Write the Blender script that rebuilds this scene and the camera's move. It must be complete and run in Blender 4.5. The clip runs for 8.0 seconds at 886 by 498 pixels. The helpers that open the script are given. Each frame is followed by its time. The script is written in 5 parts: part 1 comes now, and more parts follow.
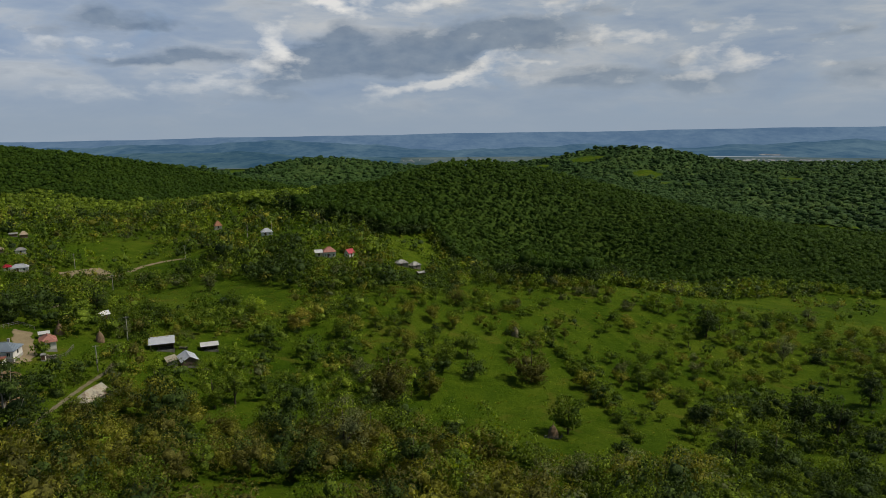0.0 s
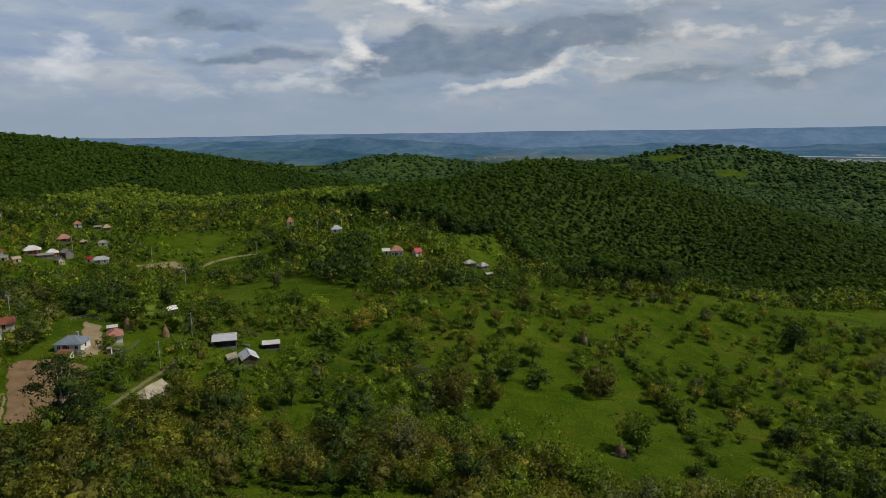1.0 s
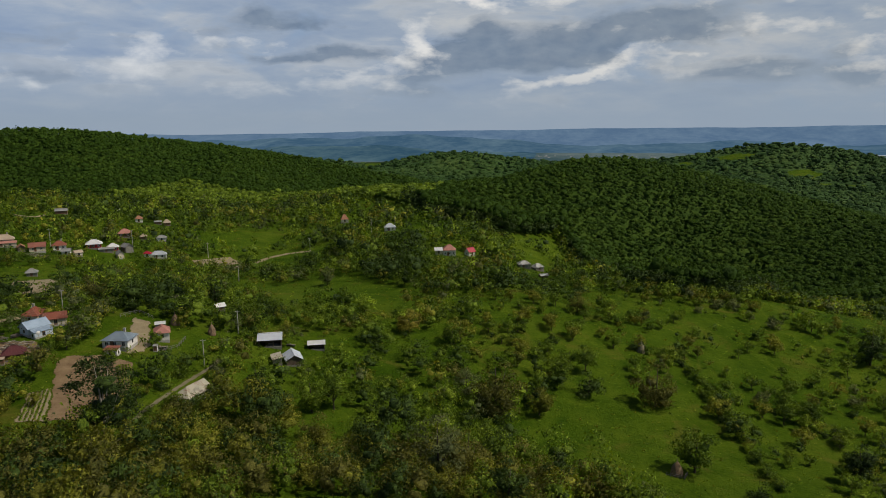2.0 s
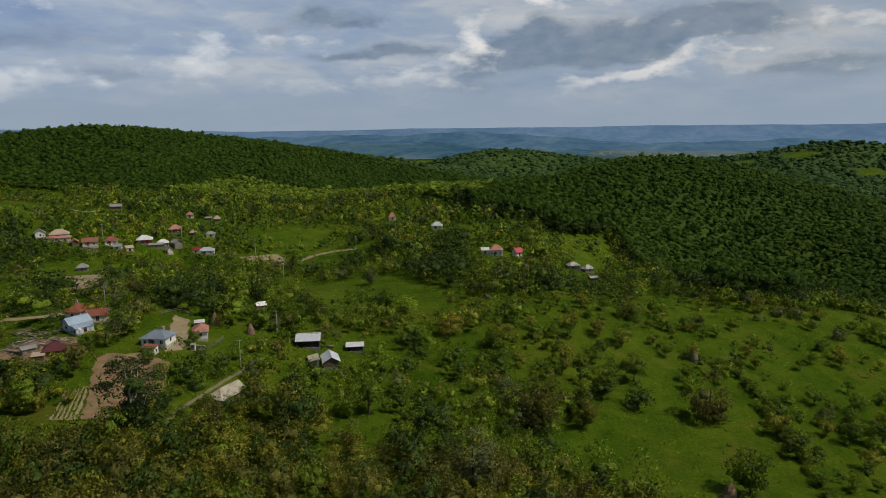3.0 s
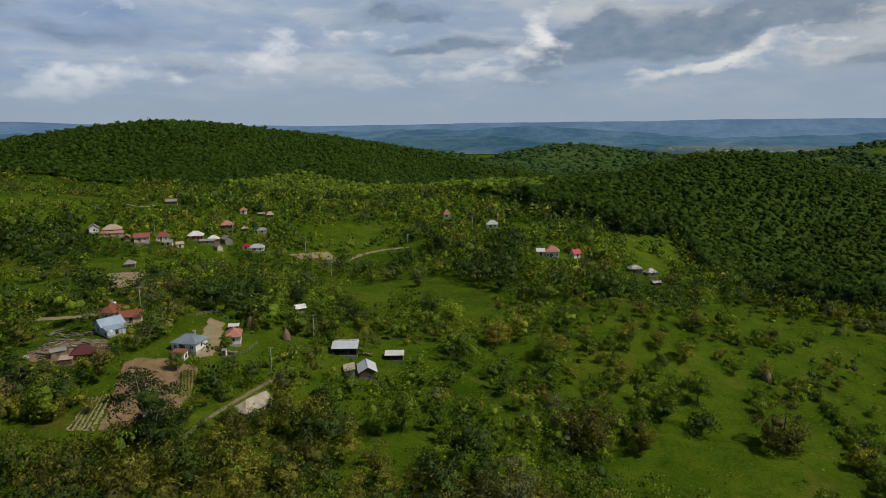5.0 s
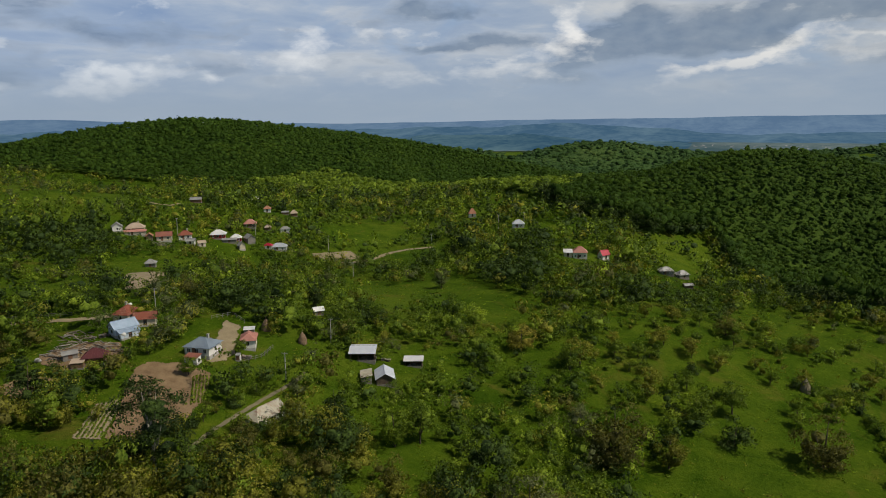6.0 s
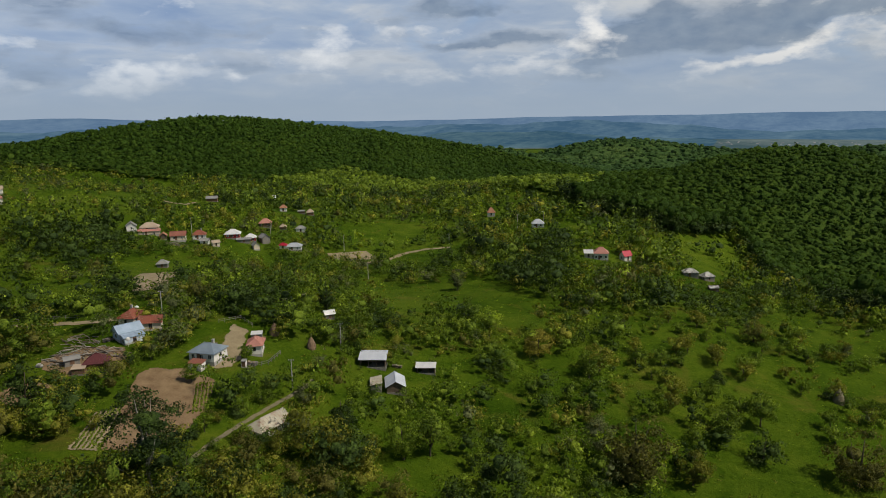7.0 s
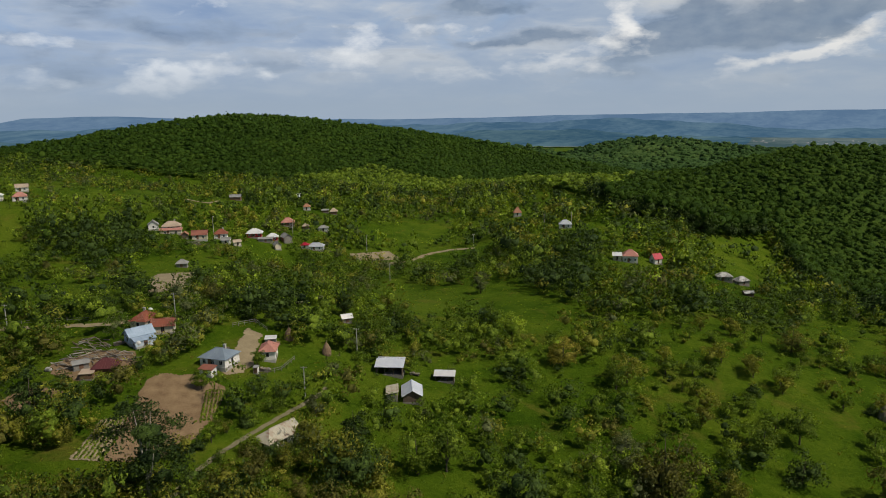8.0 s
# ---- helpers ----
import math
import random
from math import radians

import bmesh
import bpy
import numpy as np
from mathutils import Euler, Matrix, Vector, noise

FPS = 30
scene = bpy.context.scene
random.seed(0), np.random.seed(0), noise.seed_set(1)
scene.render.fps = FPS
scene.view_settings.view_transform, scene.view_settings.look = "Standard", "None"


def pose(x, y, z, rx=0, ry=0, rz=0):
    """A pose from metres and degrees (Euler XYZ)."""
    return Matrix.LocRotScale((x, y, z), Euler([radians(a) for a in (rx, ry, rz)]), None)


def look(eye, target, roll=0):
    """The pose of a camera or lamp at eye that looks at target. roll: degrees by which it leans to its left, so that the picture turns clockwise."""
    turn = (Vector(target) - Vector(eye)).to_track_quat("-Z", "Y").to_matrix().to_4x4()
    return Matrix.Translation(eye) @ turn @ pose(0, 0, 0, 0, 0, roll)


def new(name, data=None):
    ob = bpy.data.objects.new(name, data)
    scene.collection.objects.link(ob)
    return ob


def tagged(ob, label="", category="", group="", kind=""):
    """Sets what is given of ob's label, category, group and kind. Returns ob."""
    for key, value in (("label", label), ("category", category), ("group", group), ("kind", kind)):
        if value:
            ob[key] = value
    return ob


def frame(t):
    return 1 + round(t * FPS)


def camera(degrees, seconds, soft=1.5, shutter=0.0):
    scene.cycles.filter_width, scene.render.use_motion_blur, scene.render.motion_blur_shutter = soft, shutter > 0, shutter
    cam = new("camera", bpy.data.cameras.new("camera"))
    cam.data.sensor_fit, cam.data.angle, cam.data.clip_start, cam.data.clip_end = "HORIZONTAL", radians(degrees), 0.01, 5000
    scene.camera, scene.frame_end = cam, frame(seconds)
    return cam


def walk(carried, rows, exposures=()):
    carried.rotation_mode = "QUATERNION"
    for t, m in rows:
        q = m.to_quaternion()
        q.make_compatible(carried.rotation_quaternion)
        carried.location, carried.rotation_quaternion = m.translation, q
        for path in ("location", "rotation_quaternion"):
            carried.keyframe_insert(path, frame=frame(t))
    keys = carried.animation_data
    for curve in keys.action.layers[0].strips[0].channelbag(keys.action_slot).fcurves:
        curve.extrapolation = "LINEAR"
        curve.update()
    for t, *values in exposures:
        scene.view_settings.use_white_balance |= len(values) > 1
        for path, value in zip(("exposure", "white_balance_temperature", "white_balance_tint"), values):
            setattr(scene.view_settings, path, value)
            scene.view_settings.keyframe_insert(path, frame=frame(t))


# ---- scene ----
cam = camera(64.84, 8.0, soft=0.45)
PATH = [  # seconds, eye, heading to the left, pitch up, lean to the left, in metres and degrees
    (0, (0.00, 0.00, 70.00), 0.000, -9.765, -0.494),
    (0.5, (1.34, 4.36, 70.03), 3.132, -9.835, -0.431),
    (1, (2.71, 8.45, 70.06), 6.145, -9.904, -0.341),
    (1.5, (3.84, 12.48, 70.08), 8.632, -10.000, -0.306),
    (3, (6.40, 24.35, 70.20), 15.397, -10.326, -0.300),
    (3.5, (6.92, 28.37, 70.24), 17.008, -10.447, -0.321),
    (4, (7.21, 32.29, 70.29), 18.294, -10.562, -0.353),
    (4.5, (7.32, 36.32, 70.36), 19.514, -10.659, -0.374),
    (6, (6.36, 48.28, 70.41), 23.027, -10.949, -0.547),
    (6.5, (6.01, 52.29, 70.45), 24.231, -11.054, -0.658),
    (7, (5.37, 56.40, 70.35), 24.834, -11.139, -0.755),
    (7.5, (4.80, 60.56, 70.35), 26.039, -11.222, -0.783),
    (8, (3.93, 64.66, 70.24), 27.207, -11.267, -0.784),
]


def aimed(eye, heading, pitch, lean):
    h, p = radians(heading), radians(pitch)
    way = Vector((-math.sin(h) * math.cos(p), math.cos(h) * math.cos(p), math.sin(p)))
    return look(eye, Vector(eye) + way * 100, lean)


walk(cam, [(t, aimed(eye, heading, pitch, lean)) for t, eye, heading, pitch, lean in PATH],
     exposures=[(0.0, -0.54), (4.0, -0.49), (8.0, -0.34)])

# ---- light ----
SUN_HEADING, SUN_HEIGHT = 85.0, 52.0  # degrees clockwise from +y, degrees above the horizon
to_sun = Vector((math.sin(radians(SUN_HEADING)) * math.cos(radians(SUN_HEIGHT)),
                 math.cos(radians(SUN_HEADING)) * math.cos(radians(SUN_HEIGHT)), math.sin(radians(SUN_HEIGHT))))
sun = new("sun", bpy.data.lights.new("sun", "SUN"))
sun.data.energy, sun.data.angle, sun.data.color = 4.45, radians(0.53), (1.0, 0.90, 0.74)
sun.matrix_world = look(to_sun * 900, (0, 0, 0))


class Nodes:
    """A small writer of node trees."""

    def __init__(self, tree):
        self.tree = tree
        tree.nodes.clear()

    def add(self, kind, inputs=None):
        node = self.tree.nodes.new(kind)
        for name, v in (inputs or {}).items():
            if isinstance(v, bpy.types.NodeSocket):
                self.tree.links.new(v, node.inputs[name])
            else:
                node.inputs[name].default_value = v
        return node

    def math(self, op, a, b=0.0, c=0.0):
        node = self.add("ShaderNodeMath", inputs={0: a, 1: b, 2: c})
        node.operation = op
        return node.outputs[0]

    def noise(self, vector, scale, detail=4.0, rough=0.55, distort=0.0):
        return self.add("ShaderNodeTexNoise", inputs={"Vector": vector, "Scale": scale, "Detail": detail,
                                                      "Roughness": rough, "Distortion": distort}).outputs["Fac"]

    def ramp(self, fac, stops):
        node = self.add("ShaderNodeValToRGB", inputs={0: fac})
        el = node.color_ramp.elements
        while len(el) < len(stops):
            el.new(0.5)
        for e, (p, c) in zip(el, stops):
            e.position, e.color = p, (*c, 1) if len(c) == 3 else c
        return node.outputs[0]

    def mix(self, fac, a, b, blend="MIX"):
        node = self.add("ShaderNodeMix")
        node.data_type, node.blend_type = "RGBA", blend
        for i, v in ((0, fac), (6, a), (7, b)):
            if isinstance(v, bpy.types.NodeSocket):
                self.tree.links.new(v, node.inputs[i])
            else:
                node.inputs[i].default_value = (*v, 1) if i and len(v) == 3 else v
        return node.outputs[2]


# clouds low in the sky: heading, height, half width, half height, tilt (degrees), strength
GREY_CLOUDS = (
    (-9.2, 5.47, 4.4, 1.21, 12, 0.90),
    (5.3, 6.97, 7.9, 1.58, 8, 1.00),
    (15.0, 3.68, 7.0, 1.02, 4, 0.85),
    (-19.5, 5.59, 5.6, 0.65, 0, 0.60),
    (-22.8, 8.16, 5.1, 1.02, 5, 0.55),
    (27.6, 6.34, 4.2, 0.93, 10, 0.45),
    (29.6, 3.38, 3.2, 0.56, 5, 0.45),
    (-54.6, 2.90, 2.8, 1.11, 10, 0.80),
    (-46.4, 6.21, 5.1, 1.21, -8, 0.80),
    (-54.2, 6.53, 3.7, 1.21, -15, 0.55),
    (-21.8, 5.03, 4.2, 0.56, 3, 0.65),
    (-9.4, 5.30, 3.7, 1.58, 25, 1.00),
    (1.0, 6.03, 5.1, 0.93, 10, 0.90),
    (-39.6, 3.61, 4.2, 0.56, -5, 0.50),
    (-22.7, 7.65, 3.2, 0.56, 0, 0.60),
    (-36.4, 6.56, 2.8, 0.56, 0, 0.40),
    (-57.5, 4.91, 2.3, 0.65, 0, 0.40),
)
WHITE_CLOUDS = (
    (18.0, 7.2, 6.0, 0.90, 0, 0.30),
    (3.5, 3.9, 3.5, 0.55, 0, 0.35),
    (9.0, 9.4, 6.0, 0.70, 0, 0.40),
    (23.0, 4.6, 5.0, 0.60, 0, 0.45),
    (-13.0, 6.14, 1.6, 1.21, 35, 1.30),
    (-8.0, 9.54, 1.5, 0.56, 0, 1.40),
    (13.6, 7.07, 1.9, 0.65, 25, 0.45),
    (6.7, 5.07, 2.8, 0.50, 4, 0.60),
    (-2.2, 9.49, 2.3, 0.56, 0, 0.70),
    (-3.7, 3.30, 4.2, 0.46, 4, 0.60),
    (-15.9, 3.50, 2.8, 0.46, 5, 0.50),
    (22.2, 5.28, 3.2, 0.56, 8, 0.50),
    (-48.2, 2.63, 1.9, 0.65, 0, 1.30),
    (-41.4, 2.80, 0.9, 0.42, 0, 1.00),
    (-33.4, 4.87, 3.2, 0.93, 10, 0.80),
    (-3.1, 3.03, 2.8, 0.42, 12, 0.75),
    (1.5, 3.75, 2.3, 0.46, 25, 0.90),
    (-56.4, 5.14, 1.9, 0.56, 10, 0.60),
    (-44.4, 3.80, 1.9, 0.74, 0, 0.70),
    (-22.7, 2.81, 5.6, 0.56, 3, 0.50),
    (-25.4, 6.28, 3.7, 0.46, -5, 0.50),
    (-56.7, 2.31, 2.3, 0.46, 0, 0.50),
    (-45.5, 7.62, 2.3, 0.46, 0, 0.50),
)


def sky():
    world = bpy.data.worlds.new("world")
    scene.world = world
    world.use_nodes = True
    n = Nodes(world.node_tree)
    air = n.add("ShaderNodeTexSky")
    air.sky_type, air.sun_disc, air.sun_elevation, air.sun_rotation = "NISHITA", False, radians(SUN_HEIGHT), radians(SUN_HEADING)
    air.altitude, air.air_density, air.dust_density = 400.0, 1.0, 1.0
    clear = n.mix(1.0, air.outputs[0], (0.072, 0.072, 0.072), "MULTIPLY")
    way = n.add("ShaderNodeTexCoord").outputs["Generated"]
    part = n.add("ShaderNodeSeparateXYZ", inputs={0: way})
    heading = n.math("MULTIPLY", n.math("ARCTAN2", part.outputs[0], part.outputs[1]), 57.2958)
    height = n.math("MULTIPLY", n.math("ARCSINE", part.outputs[2]), 57.2958)
    # ragged edges: the sheet of clouds is bent before the clouds are laid on it
    flat = n.add("ShaderNodeCombineXYZ", inputs={0: n.math("MULTIPLY", heading, 0.11), 1: n.math("MULTIPLY", height, 0.21), 2: 0.4}).outputs[0]
    bend = n.add("ShaderNodeTexNoise", inputs={"Vector": flat, "Scale": 1.9, "Detail": 6.0, "Roughness": 0.52}).outputs["Color"]
    bent = n.add("ShaderNodeSeparateColor", inputs={0: bend})
    a = n.math("ADD", heading, n.math("MULTIPLY", n.math("SUBTRACT", bent.outputs[0], 0.5), 9.0))
    e = n.math("ADD", height, n.math("MULTIPLY", n.math("SUBTRACT", bent.outputs[1], 0.5), 4.2))

    def lay(clouds):
        total = 0.0
        for ca, ce, w, h, tilt, s in clouds:
            da, de = n.math("SUBTRACT", a, ca), n.math("SUBTRACT", e, ce)
            c, t = math.cos(radians(tilt)), math.sin(radians(tilt))
            along = n.math("MULTIPLY_ADD", da, c / w, n.math("MULTIPLY", de, t / w))
            across = n.math("MULTIPLY_ADD", de, c / h, n.math("MULTIPLY", da, -t / h))
            q = n.math("MULTIPLY_ADD", along, along, n.math("MULTIPLY", across, across))
            g = n.math("POWER", 2.718, n.math("MULTIPLY", q, -0.7))
            total = n.math("MULTIPLY_ADD", g, s, total)
        return total

    grey, white = lay(GREY_CLOUDS), lay(WHITE_CLOUDS)
    streak = n.add("ShaderNodeCombineXYZ", inputs={0: n.math("MULTIPLY", heading, 0.065), 1: n.math("MULTIPLY", height, 0.25), 2: 1.3}).outputs[0]
    wisps = n.noise(streak, 2.6, 8.0, 0.55, 0.35)
    broad = n.noise(streak, 0.9, 5.0, 0.55, 0.3)
    puff = n.noise(flat, 4.6, 7.0, 0.52, 0.1)
    sheet = n.ramp(n.math("ADD", n.math("MULTIPLY", broad, 0.5), n.math("MULTIPLY", wisps, 0.5)),
                   [(0.34, (0.40, 0.54, 0.79)), (0.48, (0.56, 0.68, 0.87)), (0.62, (0.86, 0.91, 0.98))])
    gap = n.ramp(n.noise(flat, 1.1, 5.0, 0.55, 0.5), [(0.60, (0, 0, 0)), (0.72, (1, 1, 1))])
    sheet = n.mix(n.math("MULTIPLY", gap, 0.6), sheet, (0.46, 0.64, 0.92))
    dull = n.ramp(n.math("ADD", n.math("MULTIPLY", grey, 0.85), n.math("MULTIPLY", n.math("SUBTRACT", wisps, 0.5), 2.1)), [(0.22, (0, 0, 0)), (0.80, (1, 1, 1))])
    under = n.ramp(puff, [(0.35, (0.265, 0.37, 0.54)), (0.65, (0.37, 0.475, 0.63))])
    sheet = n.mix(n.math("MULTIPLY", dull, 0.88), sheet, under)
    lit = n.ramp(n.math("ADD", n.math("MULTIPLY", white, 0.75), n.math("ADD", n.math("MULTIPLY", n.math("SUBTRACT", puff, 0.5), 1.2), n.math("MULTIPLY", n.math("SUBTRACT", wisps, 0.5), 0.9))),
                 [(0.22, (0, 0, 0)), (0.84, (1, 1, 1))])
    sheet = n.mix(n.math("MULTIPLY", lit, 0.9), sheet, (1.38, 1.37, 1.36))
    # warmer towards the sun, bluer away from it
    side = n.ramp(n.math("MULTIPLY_ADD", heading, 0.0125, 0.75), [(0.1, (0.95, 1.0, 1.06)), (0.95, (1.06, 1.02, 0.94))])
    sheet = n.mix(1.0, sheet, side, "MULTIPLY")
    # higher up the cover breaks open
    over = n.add("ShaderNodeCombineXYZ", inputs={0: n.math("DIVIDE", part.outputs[0], n.math("ADD", n.math("MAXIMUM", part.outputs[2], 0.0), 0.2)),
                                                 1: n.math("DIVIDE", part.outputs[1], n.math("ADD", n.math("MAXIMUM", part.outputs[2], 0.0), 0.2)), 2: 0.7}).outputs[0]
    puffs = n.ramp(n.noise(over, 1.5, 6.0, 0.6, 0.3), [(0.64, (0, 0, 0)), (0.78, (1, 1, 1))])
    high = n.mix(puffs, clear, (0.85, 0.87, 0.90))
    lift = n.ramp(n.math("DIVIDE", height, 40.0), [(0.30, (0, 0, 0)), (0.60, (1, 1, 1))])
    colour = n.mix(lift, sheet, high)
    # smooth pale air towards the horizon
    low = n.ramp(n.math("DIVIDE", height, 10.0), [(0.05, (1, 1, 1)), (0.50, (0, 0, 0))])
    colour = n.mix(n.math("MULTIPLY", low, 0.92), colour, (0.51, 0.63, 0.78))
    back = n.add("ShaderNodeBackground", inputs={"Color": colour, "Strength": 0.80})
    n.add("ShaderNodeOutputWorld", inputs={"Surface": back.outputs[0]})


sky()


# ---- materials ----
def material(name, build):
    m = bpy.data.materials.new(name)
    m.use_nodes = True
    n = Nodes(m.node_tree)
    out = n.add("ShaderNodeOutputMaterial")
    n.tree.links.new(build(n), out.inputs[0])
    return m


def bsdf(n, colour, rough=0.8, metal=0.0, bump=None, depth=0.05, spec=0.3):
    ins = {"Base Color": colour if isinstance(colour, bpy.types.NodeSocket) else (*colour, 1), "Roughness": rough, "Metallic": metal,
           "Specular IOR Level": spec}
    if bump is not None:
        ins["Normal"] = n.add("ShaderNodeBump", inputs={"Height": bump, "Distance": depth, "Strength": 1.0}).outputs[0]
    return n.add("ShaderNodeBsdfPrincipled", inputs=ins).outputs[0]


def place(n):
    return n.add("ShaderNodeTexCoord").outputs["Object"]


def leaf_material(name, dark, light, through_light=0.32):
    def build(n):
        geo = n.add("ShaderNodeNewGeometry")
        where = geo.outputs["Position"]
        whole = n.add("ShaderNodeObjectInfo").outputs["Random"]
        patch, crown, fine = n.noise(where, 0.045, 3.0), n.noise(where, 0.22, 2.0), n.noise(where, 1.7, 6.0, 0.78)
        fac = n.math("ADD", n.math("MULTIPLY", geo.outputs["Random Per Island"], 0.36), n.math("ADD", n.math("MULTIPLY", whole, 0.22), n.math("MULTIPLY", patch, 0.42)))
        fac = n.math("ADD", fac, n.math("ADD", n.math("MULTIPLY", n.math("SUBTRACT", fine, 0.48), 1.7), n.math("MULTIPLY", n.math("SUBTRACT", crown, 0.5), 0.7)))
        colour = n.ramp(fac, [(0.08, tuple(v * 0.62 for v in dark)), (0.34, dark), (0.74, light), (0.95, tuple(v * 1.6 for v in light))])
        front = bsdf(n, colour, 0.6, bump=fine, depth=0.3, spec=0.15)
        lit = n.mix(1.0, colour, (1.45, 1.45, 0.5), "MULTIPLY")
        behind = n.add("ShaderNodeBsdfTranslucent", inputs={"Color": lit}).outputs[0]
        return n.add("ShaderNodeMixShader", inputs={0: through_light, 1: front, 2: behind}).outputs[0]
    return material(name, build)


LEAF = {
    "green": leaf_material("leaf_green", (0.048, 0.093, 0.008), (0.188, 0.268, 0.025)),
    "bright": leaf_material("leaf_bright", (0.097, 0.162, 0.011), (0.274, 0.365, 0.034)),
    "dark": leaf_material("leaf_dark", (0.020, 0.042, 0.009), (0.070, 0.115, 0.020), 0.2),
    "olive": leaf_material("leaf_olive", (0.103, 0.116, 0.014), (0.262, 0.268, 0.036)),
    "brown": leaf_material("leaf_brown", (0.082, 0.089, 0.018), (0.182, 0.180, 0.039)),
    "grey": leaf_material("leaf_grey", (0.085, 0.108, 0.041), (0.182, 0.211, 0.085)),
    "yellow": leaf_material("leaf_yellow", (0.160, 0.154, 0.021), (0.331, 0.296, 0.046)),
}


def forest_build(n):
    geo = n.add("ShaderNodeNewGeometry")
    tint = geo.outputs["Random Per Island"]
    where = geo.outputs["Position"]
    patch = n.noise(where, 0.016, 5.0, 0.62)
    fine, crown = n.noise(where, 1.0, 6.0, 0.75), n.noise(where, 0.16, 2.0)
    fac = n.math("ADD", n.math("MULTIPLY", tint, 0.16), n.math("ADD", n.math("MULTIPLY", patch, 0.45), n.math("MULTIPLY", fine, 0.50)))
    fac = n.math("ADD", fac, n.math("MULTIPLY", n.math("SUBTRACT", crown, 0.55), 0.6))
    colour = n.ramp(fac, [(0.15, (0.014, 0.034, 0.006)), (0.55, (0.044, 0.090, 0.011)), (0.95, (0.118, 0.182, 0.022))])
    front = bsdf(n, colour, 0.6, bump=fine, depth=0.6, spec=0.06)
    behind = n.add("ShaderNodeBsdfTranslucent", inputs={"Color": n.mix(1.0, colour, (1.4, 1.4, 0.6), "MULTIPLY")}).outputs[0]
    return n.add("ShaderNodeMixShader", inputs={0: 0.30, 1: front, 2: behind}).outputs[0]


FOREST = material("forest_canopy", forest_build)


# a cooler green than the near canopy: some distance haze is in the colour
def far_forest_build(n):
    geo = n.add("ShaderNodeNewGeometry")
    where = geo.outputs["Position"]
    patch = n.noise(where, 0.006, 5.0, 0.6)
    fac = n.math("ADD", n.math("MULTIPLY", geo.outputs["Random Per Island"], 0.3), n.math("MULTIPLY", patch, 0.7))
    colour = n.ramp(n.math("ADD", fac, n.math("MULTIPLY", n.math("SUBTRACT", n.noise(where, 0.06, 4.0, 0.7), 0.5), 0.6)), [(0.25, (0.018, 0.044, 0.013)), (0.55, (0.042, 0.086, 0.022)), (0.85, (0.090, 0.138, 0.034))])
    return bsdf(n, colour, 0.7, bump=n.noise(where, 0.22, 5.0, 0.75), depth=2.5, spec=0.05)


FAR_FOREST = material("far_forest_canopy", far_forest_build)


def grass_build(n):
    where = n.add("ShaderNodeNewGeometry").outputs["Position"]
    broad = n.noise(where, 0.014, 4.0, 0.6)
    mid = n.noise(where, 0.09, 5.0, 0.65, 0.6)
    fine = n.noise(where, 0.9, 8.0, 0.75)
    fac = n.math("ADD", n.math("MULTIPLY", broad, 0.40), n.math("ADD", n.math("MULTIPLY", mid, 0.36), n.math("MULTIPLY", fine, 0.36)))
    colour = n.ramp(fac, [(0.38, (0.015, 0.038, 0.002)), (0.49, (0.035, 0.074, 0.0032)), (0.58, (0.064, 0.108, 0.006)), (0.68, (0.100, 0.138, 0.011)), (0.82, (0.150, 0.158, 0.024))])
    worn = n.ramp(n.noise(where, 0.05, 7.0, 0.68, 0.8), [(0.57, (0, 0, 0)), (0.70, (1, 1, 1))])
    colour = n.mix(n.math("MULTIPLY", worn, 0.75), colour, (0.125, 0.115, 0.020))
    return bsdf(n, colour, 0.95, bump=fine, depth=0.7, spec=0.03)


GRASS = material("meadow_grass", grass_build)


def mottled(name, a, b, scale=0.5, rough=0.9, depth=0.05, c=None, metal=0.0, spec=0.3):
    """Two or three colours worn into one another, with fine relief."""
    def build(n):
        where = place(n)
        big, small = n.noise(where, scale, 4.0, 0.6), n.noise(where, scale * 9, 5.0, 0.7)
        fac = n.math("ADD", n.math("MULTIPLY", big, 0.6), n.math("MULTIPLY", small, 0.4))
        stops = [(0.36, a), (0.64, b)] + ([(0.70, c)] if c else [])
        return bsdf(n, n.ramp(fac, stops), rough, metal, small, depth, spec)
    return material(name, build)


SOIL = mottled("tilled_soil", (0.136, 0.088, 0.046), (0.245, 0.172, 0.096), 0.35, 0.95, 0.12)
PALE_SOIL = mottled("dry_pale_soil", (0.200, 0.160, 0.095), (0.300, 0.250, 0.155), 0.3, 0.95, 0.10)
TRACK = mottled("dirt_track", (0.110, 0.102, 0.052), (0.215, 0.190, 0.120), 0.6, 0.95, 0.08)
BARK = mottled("bark", (0.055, 0.045, 0.034), (0.120, 0.100, 0.078), 2.0, 0.9, 0.03)
PALE_BARK = mottled("pale_bark", (0.200, 0.185, 0.155), (0.360, 0.340, 0.290), 1.2, 0.9, 0.02)

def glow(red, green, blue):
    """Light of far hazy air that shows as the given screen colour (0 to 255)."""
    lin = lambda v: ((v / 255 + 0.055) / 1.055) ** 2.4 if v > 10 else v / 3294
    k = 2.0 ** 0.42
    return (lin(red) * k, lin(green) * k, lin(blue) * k)


